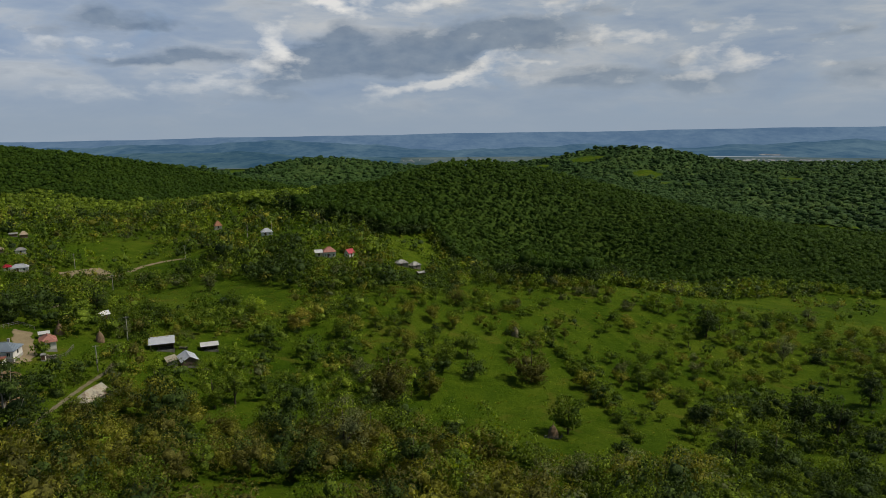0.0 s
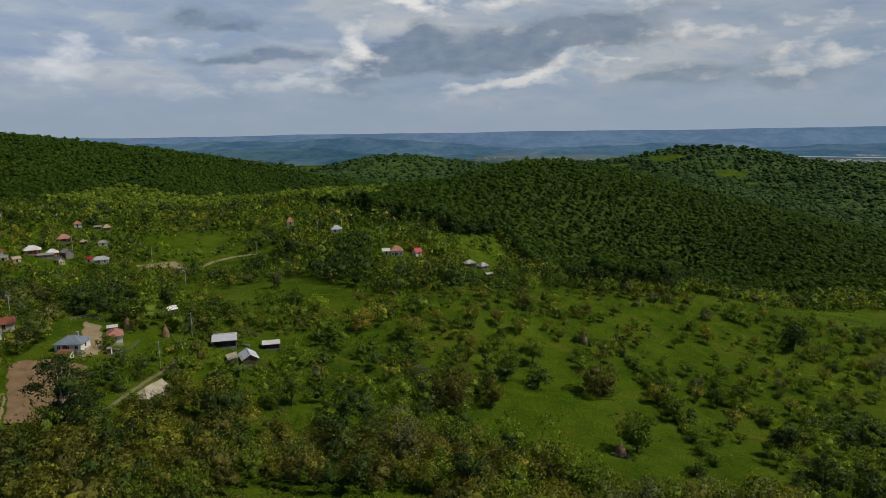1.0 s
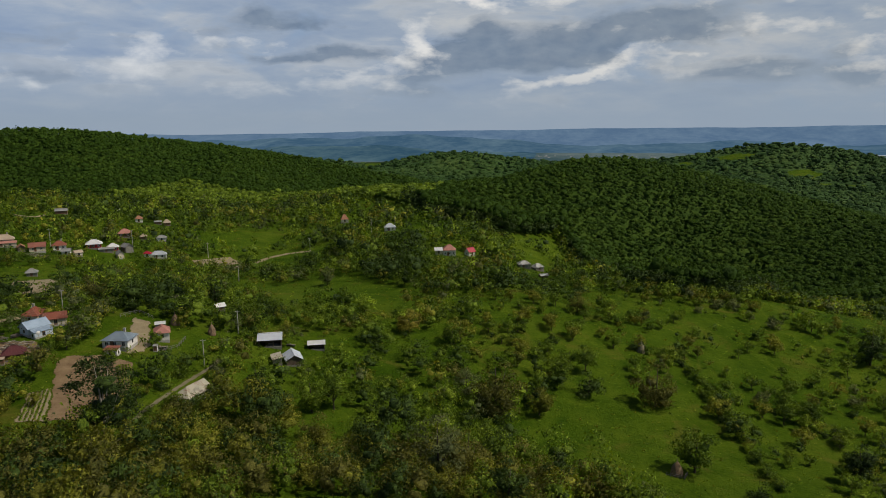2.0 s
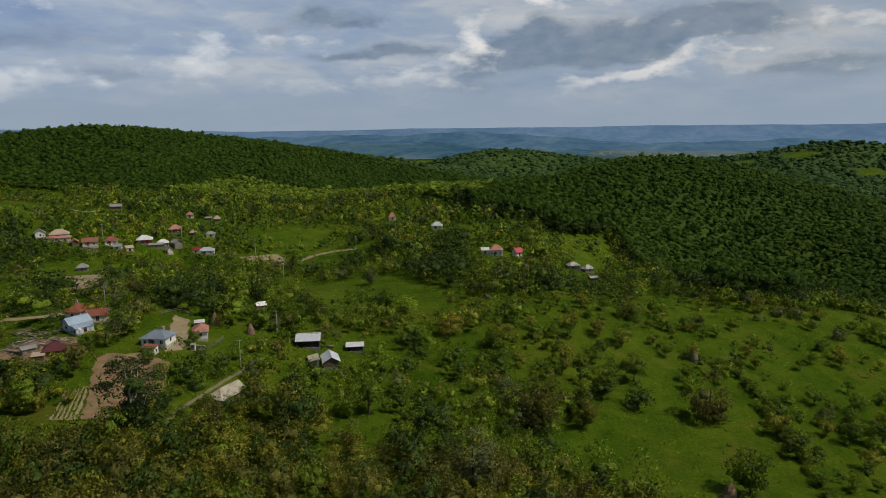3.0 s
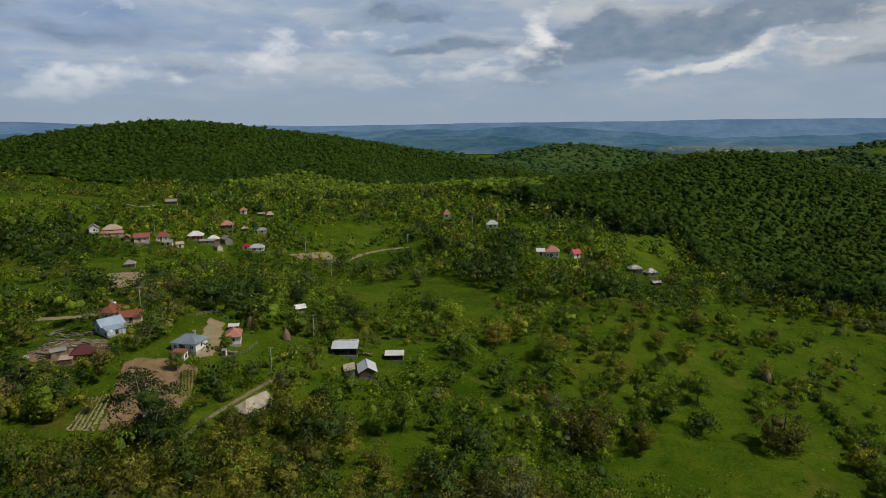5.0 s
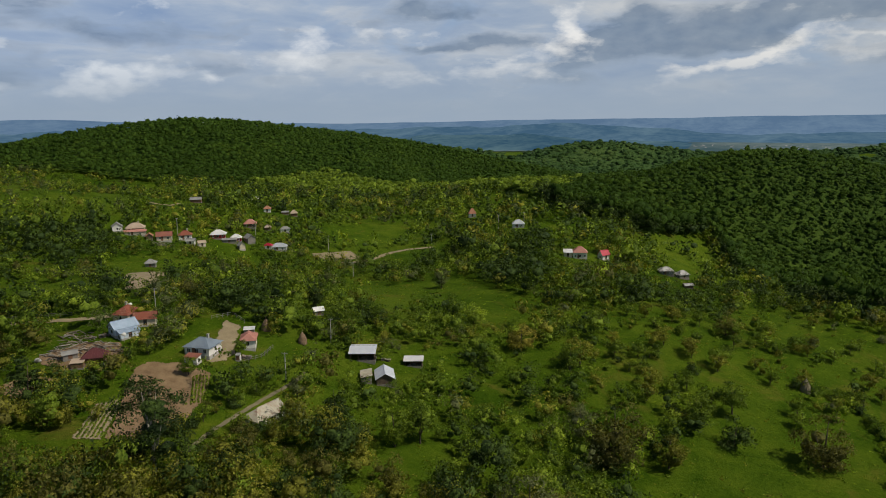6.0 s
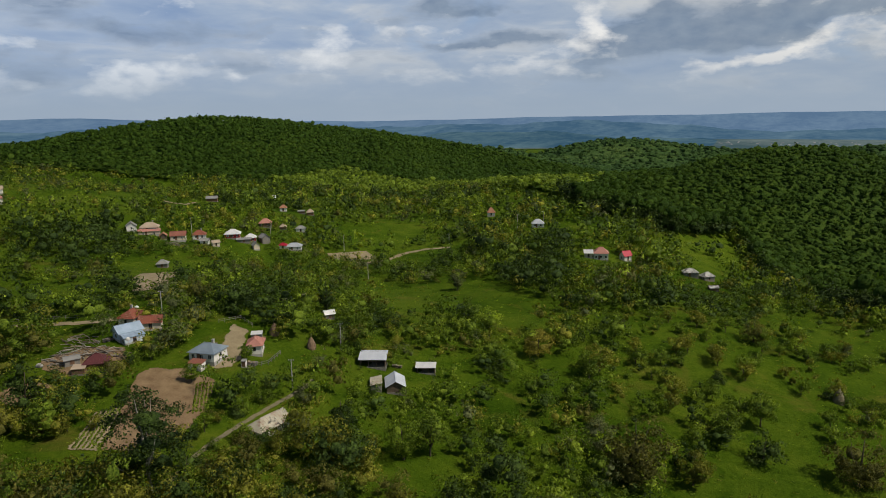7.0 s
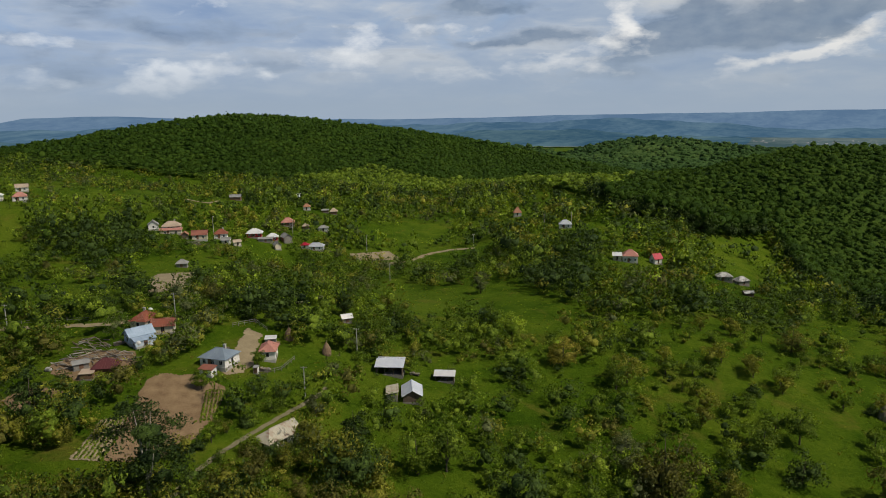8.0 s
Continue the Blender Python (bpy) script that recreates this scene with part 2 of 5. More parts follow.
def hazy_glow_material(name, shade, light, scale=0.0035, low=0.42, high=0.66):
    """Glowing backdrop of far country: haze-blue painted over woods, with paler fields in streaks."""
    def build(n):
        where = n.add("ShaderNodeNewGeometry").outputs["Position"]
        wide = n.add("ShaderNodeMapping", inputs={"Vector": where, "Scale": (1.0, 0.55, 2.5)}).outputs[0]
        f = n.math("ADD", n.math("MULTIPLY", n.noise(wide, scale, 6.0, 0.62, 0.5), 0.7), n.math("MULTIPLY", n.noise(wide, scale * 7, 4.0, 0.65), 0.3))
        # emission only: the air's blue haze is part of this colour
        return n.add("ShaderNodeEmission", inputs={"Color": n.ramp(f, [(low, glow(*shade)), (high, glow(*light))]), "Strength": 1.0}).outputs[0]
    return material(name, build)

# ---- the lie of the land ----
# three swells under the whole, then knolls and hollows: (x, y, reach, height)
VALLEY_X, VALLEY_Y = (-250, -170, -90, -10, 70, 150), (130, 210, 290, 380)
VALLEY = (
    (-20.3, -7.6, -8.3, 10.0),
    (-13.8, 16.2, -8.5, -21.5),
    (-7.2, -5.6, -10.5, 15.8),
    (-8.6, -16.0, 15.8, -20.5),
    (-3.0, -7.4, -16.5, 18.7),
    (-20.8, -0.7, -4.0, 0.5),
)
SLOPES = (
    (-420, 300, 95, 13.0),
    (-420, 480, 95, -16.4),
    (-300, 520, 95, -5.5),
    (-170, 520, 95, -0.4),
    (-40, 490, 95, 11.6),
    (70, 520, 95, -28.0),
    (180, 560, 95, 7.0),
)
HILLS = (
    (-590, 720, 150, 51.7),
    (-480, 900, 150, 2.8),
    (-350, 720, 140, -43.1),
    (-350, 1050, 150, 35.4),
    (-180, 720, 140, 27.5),
    (-20, 720, 120, 2.0),
    (80, 790, 120, 48.6),
    (200, 820, 130, 16.2),
    (320, 760, 150, 13.8),
    (-650, 1000, 180, 49.9),
    (-680, 500, 180, 8.0),
    (-295, 1490, 140, 57.7),
    (-150, 1500, 170, 8.1),
    (100, 1550, 220, 51.0),
    (420, 480, 200, -20.0),
    (-200, 0, 180, 15.3),
    (150, 20, 180, 26.0),
    (480, 2350, 200, 26.0),
    (690, 2400, 200, 58.0),
)

# shoulders and gullies at the foot of the hills
RISE_X, RISE_Y = range(-600, 301, 100), (430, 515, 600, 690, 780)
RISES = (
    (1.1, -6.4, 0.4, -1.1, 1.8, -0.7, 0.5, -0.3, 0.2, -1),
    (0.5, -5.5, 13.1, 3.2, -9.5, 1.6, -0.5, 0.7, 2.6, -0),
    (1.2, -9.7, 8.7, -5.5, 10.1, 9.1, -0.6, -23.9, -5.4, -0.2),
    (2.1, -3.6, 0.7, 3.3, 7.2, -13.5, 29.6, -11.5, -6.1, -0.3),
    (0.1, -1.3, 9.4, 3.5, 0.4, -22, 5, -2.8, -1.9, -0.1),
)


def land(x, y):
    """Height of the ground."""
    x, y = np.asarray(x, float), np.asarray(y, float)
    swell = np.exp(-((x + 250) ** 2 + (y - 350) ** 2) / (2 * 650.0 ** 2))
    z = -75 + swell * (88.8 + -26.6 * (x + 250) / 400 + -18.2 * (y - 350) / 400)
    for cx, heights in zip(VALLEY_X, VALLEY):
        for cy, h in zip(VALLEY_Y, heights):
            z = z + h * np.exp(-((x - cx) ** 2 + (y - cy) ** 2) / (2 * 62.0 ** 2))
    for cy, heights in zip(RISE_Y, RISES):
        for cx, h in zip(RISE_X, heights):
            z = z + h * np.exp(-((x - cx) ** 2 + (y - cy) ** 2) / (2 * 80.0 ** 2))
    for cx, cy, r, h in SLOPES + HILLS:
        z = z + h * np.exp(-((x - cx) ** 2 + (y - cy) ** 2) / (2.0 * r * r))
    return z


def land1(x, y):
    return float(land(x, y))


def mesh_of(name, verts, faces, mat=None, smooth=False):
    me = bpy.data.meshes.new(name)
    me.from_pydata([tuple(v) for v in verts], [], [tuple(f) for f in faces])
    if mat:
        me.materials.append(mat)
    if smooth:
        me.polygons.foreach_set("use_smooth", [True] * len(me.polygons))
    me.update()
    return me


def tri_mesh(name, verts, tris, mat, smooth=False, normals=None):
    """A mesh of triangles or quads straight from arrays, with the normals of soft leafy masses if given."""
    verts, tris = np.asarray(verts, np.float32), np.asarray(tris, np.int32)
    me, k = bpy.data.meshes.new(name), tris.shape[1]
    me.vertices.add(len(verts))
    me.vertices.foreach_set("co", verts.ravel())
    me.loops.add(tris.size)
    me.loops.foreach_set("vertex_index", tris.ravel())
    me.polygons.add(len(tris))
    me.polygons.foreach_set("loop_start", np.arange(0, tris.size, k, dtype=np.int32))
    me.polygons.foreach_set("use_smooth", np.full(len(tris), smooth, bool))
    me.materials.append(mat)
    me.update(calc_edges=True)
    me.validate()
    if normals is not None:
        me.polygons.foreach_set("use_smooth", np.full(len(tris), True, bool))
        me.normals_split_custom_set_from_vertices(np.asarray(normals, np.float32))
    return me


def ground():
    def spread(first, last, step, out, count):
        mid = list(np.arange(first, last + 1, step))
        grow = lambda start, end: [start + (end - start) * (math.expm1(3.2 * k / count) / math.expm1(3.2)) for k in range(1, count + 1)]
        return np.array(sorted(grow(first, -out) + mid + grow(last, out)))
    xs, ys = spread(-340, 240, 4, 4950, 70), spread(90, 560, 4, 4950, 70)
    gx, gy = np.meshgrid(xs, ys)
    verts = np.stack([gx.ravel(), gy.ravel(), land(gx, gy).ravel()], 1)
    i = (np.arange(len(ys) - 1)[:, None] * len(xs) + np.arange(len(xs) - 1)).ravel()
    quads = np.stack([i, i + 1, i + 1 + len(xs), i + len(xs)], 1)
    tagged(new("ground", tri_mesh("ground", verts, quads, GRASS, True)),
           "rolling green meadow ground falling into a valley", "ground", kind="structure")


ground()


def inside(points, x, y):
    """Which of the points x, y lie in a plan outline."""
    x, y = np.asarray(x, float), np.asarray(y, float)
    hit = np.zeros(x.shape, bool)
    for (ax, ay), (bx, by) in zip(points, points[1:] + points[:1]):
        with np.errstate(divide="ignore", invalid="ignore"):
            hit ^= ((ay > y) != (by > y)) & (x < (bx - ax) * (y - ay) / (by - ay) + ax)
    return hit


def draped(name, outline, mat, lift, label, category, step=0.4):
    """A patch laid on the ground within an outline."""
    ox, oy = [p[0] for p in outline], [p[1] for p in outline]
    xs, ys = np.arange(min(ox), max(ox) + step, step), np.arange(min(oy), max(oy) + step, step)
    gx, gy = np.meshgrid(xs, ys)
    wob = lambda a, b: np.sin(a * 0.9) * np.cos(b * 0.7) * 0.6
    mid = inside(outline, gx[:-1, :-1] + step / 2 + wob(gx[:-1, :-1], gy[:-1, :-1]), gy[:-1, :-1] + step / 2 + wob(gy[:-1, :-1], gx[:-1, :-1]))
    verts = np.stack([gx.ravel(), gy.ravel(), land(gx, gy).ravel() + lift], 1)
    i = (np.arange(len(ys) - 1)[:, None] * len(xs) + np.arange(len(xs) - 1))[mid]
    quads = np.stack([i, i + 1, i + 1 + len(xs), i + len(xs)], 1)
    return tagged(new(name, tri_mesh(name, verts, quads, mat, True)), label, category, kind="structure")


def track(name, points, width, mat, label, lift=0.12):
    """A dirt way along a line of plan points, smoothed."""
    p = np.array(points, float)
    t = np.linspace(0, len(p) - 1, len(p) * 8)
    x, y = np.interp(t, range(len(p)), p[:, 0]), np.interp(t, range(len(p)), p[:, 1])
    for _ in range(6):
        x[1:-1], y[1:-1] = (x[:-2] + 2 * x[1:-1] + x[2:]) / 4, (y[:-2] + 2 * y[1:-1] + y[2:]) / 4
    d = np.stack([np.gradient(x), np.gradient(y)], 1)
    d /= np.linalg.norm(d, axis=1)[:, None]
    verts, faces, cols = [], [], 5
    for k in range(len(x)):
        for c in range(cols):
            off = (c / (cols - 1) - 0.5) * width * (1 + 0.18 * math.sin(k * 1.7 + c))
            px, py = x[k] - d[k, 1] * off, y[k] + d[k, 0] * off
            verts.append((px, py, land1(px, py) + lift - (0.05 if c in (1, 3) else 0)))
    for k in range(len(x) - 1):
        for c in range(cols - 1):
            a = k * cols + c
            faces.append((a, a + 1, a + 1 + cols, a + cols))
    return tagged(new(name, mesh_of(name, verts, faces, mat, True)), label, "road", kind="structure")


# ---- far country: a plain and ranges as a glowing backdrop, haze in their colour ----
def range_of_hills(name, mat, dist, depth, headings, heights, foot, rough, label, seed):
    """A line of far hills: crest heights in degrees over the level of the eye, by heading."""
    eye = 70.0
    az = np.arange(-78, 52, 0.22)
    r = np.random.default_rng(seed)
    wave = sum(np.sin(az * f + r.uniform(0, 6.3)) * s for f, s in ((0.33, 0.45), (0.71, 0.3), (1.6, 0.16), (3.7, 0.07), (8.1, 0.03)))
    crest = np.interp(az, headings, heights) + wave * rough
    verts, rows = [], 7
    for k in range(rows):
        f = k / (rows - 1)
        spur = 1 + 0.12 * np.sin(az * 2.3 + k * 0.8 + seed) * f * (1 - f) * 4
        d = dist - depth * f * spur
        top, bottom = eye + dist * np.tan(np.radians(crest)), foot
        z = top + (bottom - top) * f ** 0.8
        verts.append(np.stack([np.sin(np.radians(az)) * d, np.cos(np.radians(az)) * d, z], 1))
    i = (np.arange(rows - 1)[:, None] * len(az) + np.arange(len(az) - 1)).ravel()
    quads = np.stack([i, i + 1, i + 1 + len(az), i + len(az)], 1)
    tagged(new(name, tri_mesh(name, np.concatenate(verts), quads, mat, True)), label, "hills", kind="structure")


def far_country():
    az, d = np.arange(-78, 52, 0.5), np.linspace(2750, 4900, 30)
    ga, gd = np.meshgrid(np.radians(az), d)
    verts = np.stack([(np.sin(ga) * gd).ravel(), (np.cos(ga) * gd).ravel(), np.full(ga.size, -72.0)], 1)
    i = (np.arange(len(d) - 1)[:, None] * len(az) + np.arange(len(az) - 1)).ravel()
    quads = np.stack([i, i + 1, i + 1 + len(az), i + len(az)], 1)
    tagged(new("backdrop_plain", tri_mesh("backdrop_plain", verts, quads, hazy_glow_material("far_plain", (64, 84, 88), (108, 120, 118)), True)),
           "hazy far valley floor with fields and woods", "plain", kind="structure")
    range_of_hills("backdrop_plateau", hazy_glow_material("far_plateau", (86, 112, 140), (108, 132, 155)), 4850, 500,
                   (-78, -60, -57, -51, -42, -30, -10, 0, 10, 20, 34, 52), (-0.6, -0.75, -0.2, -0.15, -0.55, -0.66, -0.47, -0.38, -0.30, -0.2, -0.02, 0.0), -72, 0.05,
                   "far plateau on the horizon in pale blue painted haze", 3)
    range_of_hills("backdrop_range", hazy_glow_material("far_range", (62, 92, 116), (94, 120, 136)), 4300, 700,
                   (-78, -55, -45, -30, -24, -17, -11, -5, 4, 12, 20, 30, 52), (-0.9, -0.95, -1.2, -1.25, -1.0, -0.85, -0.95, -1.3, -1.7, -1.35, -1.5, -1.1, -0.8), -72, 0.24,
                   "wooded range of hills in blue painted haze", 5)
    range_of_hills("backdrop_foothills", hazy_glow_material("far_foothills", (50, 80, 100), (88, 114, 122)), 3500, 700,
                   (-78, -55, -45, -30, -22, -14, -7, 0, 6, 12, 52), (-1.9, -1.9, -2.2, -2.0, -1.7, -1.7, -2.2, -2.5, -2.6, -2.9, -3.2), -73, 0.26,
                   "wooded foothills in dull blue painted haze", 8)


far_country()


def far_water_and_town():
    az = np.arange(17.0, 27.0, 0.4)
    verts = []
    for k, d in enumerate((3560, 3660)):
        a = np.radians(az + 0.4 * k)
        wob = 14 * np.sin(az * 1.7 + k)
        verts.append(np.stack([np.sin(a) * (d + wob), np.cos(a) * (d + wob), np.full(len(az), -70.5)], 1))
    i = np.arange(len(az) - 1)
    quads = np.stack([i, i + 1, i + 1 + len(az), i + len(az)], 1)
    # an even glow replaces the sky's reflection on the water
    mat = material("far_river", lambda n: n.add("ShaderNodeEmission", inputs={"Color": (*glow(160, 168, 176), 1), "Strength": 1.0}).outputs[0])
    tagged(new("backdrop_river", tri_mesh("backdrop_river", np.concatenate(verts), quads, mat)), "far river in the valley with a painted pale glow", "river", kind="structure")
    r = np.random.default_rng(4)
    # these walls glow too, with distance haze mixed into their colour
    walls = hazy_glow_material("far_houses", (92, 98, 102), (168, 166, 162), 0.02)
    for name, a0, a1, d0, d1, count, size, label in (("backdrop_town", 20.5, 30, 2960, 3350, 170, 8, "far pale town in the valley"),
                                                    ("backdrop_village", -4, 6, 3000, 3300, 45, 5, "far pale village among fields"),
                                                    ("backdrop_factory", 24.6, 26.4, 3700, 3760, 9, 26, "far white industrial sheds")):
        bm = bmesh.new()
        for _ in range(count):
            a, d, s = math.radians(r.uniform(a0, a1)), r.uniform(d0, d1), size * r.uniform(0.6, 1.6)
            z = -71.0
            m = Matrix.Translation((math.sin(a) * d, math.cos(a) * d, z)) @ Matrix.Rotation(r.uniform(0, 3), 4, "Z") @ Matrix.Diagonal((s, s * 0.7, s * 0.5, 1))
            bmesh.ops.create_cube(bm, size=1.0, matrix=m)
        tagged(new(name, mesh_from(bm, name, walls)), label, "town", kind="stuff")

# ---- zones of the plan ----
MEADOWS = {
    "by_poplar": [(-131, 136), (-112, 148), (-98, 138), (-112, 124)],
    "by_yard": [(-120, 204), (-110, 209), (-100, 194), (-110, 194)],
    "by_old_house": [(-92, 180), (-92, 194), (-78, 180), (-84, 173)],
    "orchard_gap": [(-74, 188), (-72, 197), (-60, 186), (-48, 187), (-48, 158), (-58, 168)],
    "middle": [(-156, 310), (-160, 336), (-133, 314), (-111, 332), (-85, 318), (-66, 301), (-54, 282), (-64, 264), (-72, 267), (-90, 280), (-104, 279), (-102, 264), (-108, 257), (-122, 277), (-122, 259)],
    "willow": [(-54, 260), (-45, 259), (-35, 252), (-36, 244), (-42, 238), (-50, 243)],
    "hollow": [(-65, 215), (-58, 217), (-56, 210), (-62, 206)],
    "bend": [(-48, 205), (-39, 203), (-44, 194)],
    "by_road": [(-175, 368), (-171, 396), (-151, 396), (-137, 372), (-160, 367)],
    "west_field": [(-237, 201), (-237, 213), (-209, 222), (-183, 204), (-197, 195), (-227, 195)],
    "grey_shed": [(-239, 258), (-222, 300), (-200, 296), (-192, 252), (-217, 240)],
    "lane": [(-199, 173), (-164, 187), (-156, 179), (-181, 169)],
    "main": [(-15, 196), (-12, 208), (3, 236), (10, 266), (19, 273), (27, 275), (32, 266), (47, 258), (52, 223), (76, 180), (62, 166), (40, 158), (24, 166), (2, 180)],
    "foot": [(-53, 134), (-45, 140), (-38, 135), (-11, 147), (-4, 136), (-30, 110), (-50, 110)],
    "upper": [(-230, 400), (-207, 440), (-176, 414), (-194, 390), (-214, 384)],
    "notch": [(-58, 508), (-40, 502), (-14, 552), (-6, 522), (-18, 492), (-40, 487)],
    "far_west": [(-340, 307), (-333, 350), (-315, 338), (-324, 299)],
    "high_west": [(-345, 298), (-335, 340), (-318, 328), (-328, 290)],
    "edge_west": [(-331, 260), (-324, 266), (-289, 243), (-294, 237)],
}
SPARSE = [(0, 272), (0, 305), (60, 360), (110, 392), (210, 455), (360, 545), (330, 330), (230, 265), (164, 249), (113, 244), (87, 226), (74, 190), (60, 190), (56, 235), (48, 262), (30, 276)]
BELTS = ([(-132, 390), (-102, 374), (-83, 393), (-62, 360), (-39, 410), (-21, 330), (-28, 306), (-55, 303), (-76, 314), (-99, 334)],
         [(-300, 262), (-290, 300), (-262, 286), (-248, 250), (-272, 235)],
         [(-150, 215), (-140, 236), (-112, 232), (-104, 214), (-122, 212)])  # woods of big dark trees
HEATHS = ([(-560, 400), (-545, 500), (-440, 520), (-330, 420), (-300, 340), (-345, 280), (-420, 290)],
          [(-235, 395), (-215, 480), (-150, 470), (-160, 410), (-200, 380)])  # thin bushes on grass
ORCHARD = [(-34, 262), (-20, 244), (-12, 226), (-2, 236), (14, 245), (22, 262), (26, 300), (19, 318), (-5, 320), (-30, 306), (-44, 292), (-30, 280)]
FIELDS = {
    "far_field": ([(-194, 226), (-208, 243), (-205, 258), (-193, 248), (-189, 238), (-172, 222), (-178, 213)], PALE_SOIL),
    "garden_field": ([(-111.5, 145), (-121, 159), (-129, 169), (-131, 175), (-123, 180), (-115, 180.5), (-107, 169), (-104, 158), (-104, 149)], SOIL),
    "row_field": ([(-116.5, 141.5), (-124.5, 155), (-122, 159.5), (-112, 144.5)], PALE_SOIL),
    "yard": ([(-133, 208.5), (-128, 208.5), (-118.5, 194.5), (-115.5, 188), (-119, 184.5), (-122, 188), (-126, 195.5)], PALE_SOIL),
    "roadside_field": ([(-203, 360), (-192, 382), (-180, 374), (-194, 352)], PALE_SOIL),
    "scrap_yard": ([(-157, 166), (-153, 176), (-144, 179.5), (-138.5, 175), (-139, 167), (-144, 163), (-152, 162.5)], SOIL),
    "bare_patch": ([(-150, 158), (-141, 158), (-141, 149), (-152, 147)], SOIL),
}
LABELS = {"row_field": "pale soil between rows of potato plants", "far_field": "dry pale ploughed field strip", "garden_field": "brown tilled vegetable garden soil", "yard": "packed bare earth farmyard",
          "roadside_field": "pale dry soil beside the lane", "bare_patch": "bare reddish earth slope", "scrap_yard": "trodden brown earth round timber heaps"}
for key, (outline, mat) in FIELDS.items():
    draped(key, outline, mat, 0.14 if key == "row_field" else 0.10, LABELS[key], "soil")
track("track_house", [(-91, 140), (-95, 150), (-97, 159), (-97.5, 169), (-97.5, 180), (-97, 192), (-98, 198)], 1.1, TRACK, "narrow pale dirt track beside the old house")
track("track_upper", [(-183, 358), (-175, 369), (-172, 391), (-164, 402), (-152, 406)], 3.4, PALE_SOIL, "pale unpaved lane curving round a meadow")
track("track_west", [(-240, 172), (-199, 178), (-182, 181), (-165, 187), (-152, 200)], 2.4, PALE_SOIL, "pale unpaved lane along a hedge")
track("track_slope", [(-312, 353), (-303, 354), (-296, 357), (-300, 368)], 2.2, PALE_SOIL, "short pale earth track on the upper slope")
track("track_middle", [(-140, 240), (-141, 246), (-143, 254), (-146, 262)], 2.0, TRACK, "short piece of dirt path in the grass")

HOUSE_SPOTS = []  # x, y, radius kept free of plants


def seen(x, y):
    """Within the wide sector over which the valley lies."""
    az = np.degrees(np.arctan2(x - 5, y - 20))
    return (az > -66) & (az < 40) & (np.hypot(x, y - 40) > 70)


EDGE_X = (-900, -600, -480, -350, -250, -200, -160, -120, -100, -57, -40, -15, -8, 0, 13, 35, 58, 85, 120, 178, 241, 332, 600)
EDGE_Y = (430, 455, 540, 610, 630, 595, 572, 533, 503, 502, 496, 548, 560, 521, 464, 388, 366, 374, 430, 508, 514, 518, 600)


def in_forest(x, y):
    wave = 3 * np.sin(x * 0.09) + 2 * np.sin(x * 0.21 + 1.3)
    return y > np.interp(x, EDGE_X, EDGE_Y) + wave


def scatter(rng, x0, x1, y0, y1, gap):
    """Points of a shaken grid."""
    gx, gy = np.meshgrid(np.arange(x0, x1, gap), np.arange(y0, y1, gap))
    gx[1::2] += gap * 0.5
    x = gx.ravel() + rng.uniform(-0.55, 0.55, gx.size) * gap
    y = gy.ravel() + rng.uniform(-0.55, 0.55, gx.size) * gap
    return x, y


# ---- tree shapes ----
def ball(level):
    bm = bmesh.new()
    bmesh.ops.create_icosphere(bm, subdivisions=level + 1, radius=1.0)
    v = np.array([p.co for p in bm.verts])
    f = np.array([[p.index for p in face.verts] for face in bm.faces])
    bm.free()
    return v, f


BALL2 = ball(1)


def lumps(rng, v, count=5, size=0.35):
    """Uneven a ball's surface."""
    d = rng.normal(size=(count, 3))
    d /= np.linalg.norm(d, axis=1)[:, None]
    r = 0.82 + rng.uniform(-0.06, 0.06, len(v))
    for k in d:
        r = r + size * np.clip((v @ k) - 0.55, 0, 1)
    return v * r[:, None]


def leaf_cards(rng, centres, radii, count, size, corners, flat=0.75):
    """Leaves on the shells of clumps: vertices and faces."""
    pick = rng.choice(len(centres), count, p=radii ** 2 / (radii ** 2).sum())
    d = rng.normal(size=(count, 3))
    d[:, 2] = np.where(d[:, 2] < -0.3, -d[:, 2], d[:, 2])
    d /= np.linalg.norm(d, axis=1)[:, None]
    at = centres[pick] + d * (radii[pick] * rng.uniform(0.55, 1.08, count))[:, None] * np.array([1, 1, flat])
    out = at - centres.mean(0)
    out /= np.linalg.norm(out, axis=1)[:, None] + 1e-6
    nrm = d * 0.65 + out * 0.7 + rng.normal(scale=0.30, size=(count, 3)) + np.array([0, 0, 0.15])
    nrm /= np.linalg.norm(nrm, axis=1)[:, None]
    side = np.cross(nrm, rng.normal(size=(count, 3)))
    side /= np.linalg.norm(side, axis=1)[:, None]
    over = np.cross(nrm, side)
    s = (size * rng.uniform(0.6, 1.35, count))[:, None]
    if corners == 4:
        pts = np.stack([at - side * s, at - over * s * 0.6 + nrm * s * 0.25, at + side * s, at + over * s * 0.6 + nrm * s * 0.25], 1)
    else:
        pts = np.stack([at - side * s, at + side * s * 0.9 - over * s * 0.6, at + over * s], 1)
    return pts.reshape(-1, 3), np.arange(count * corners).reshape(-1, corners)


ICO = ball(0)


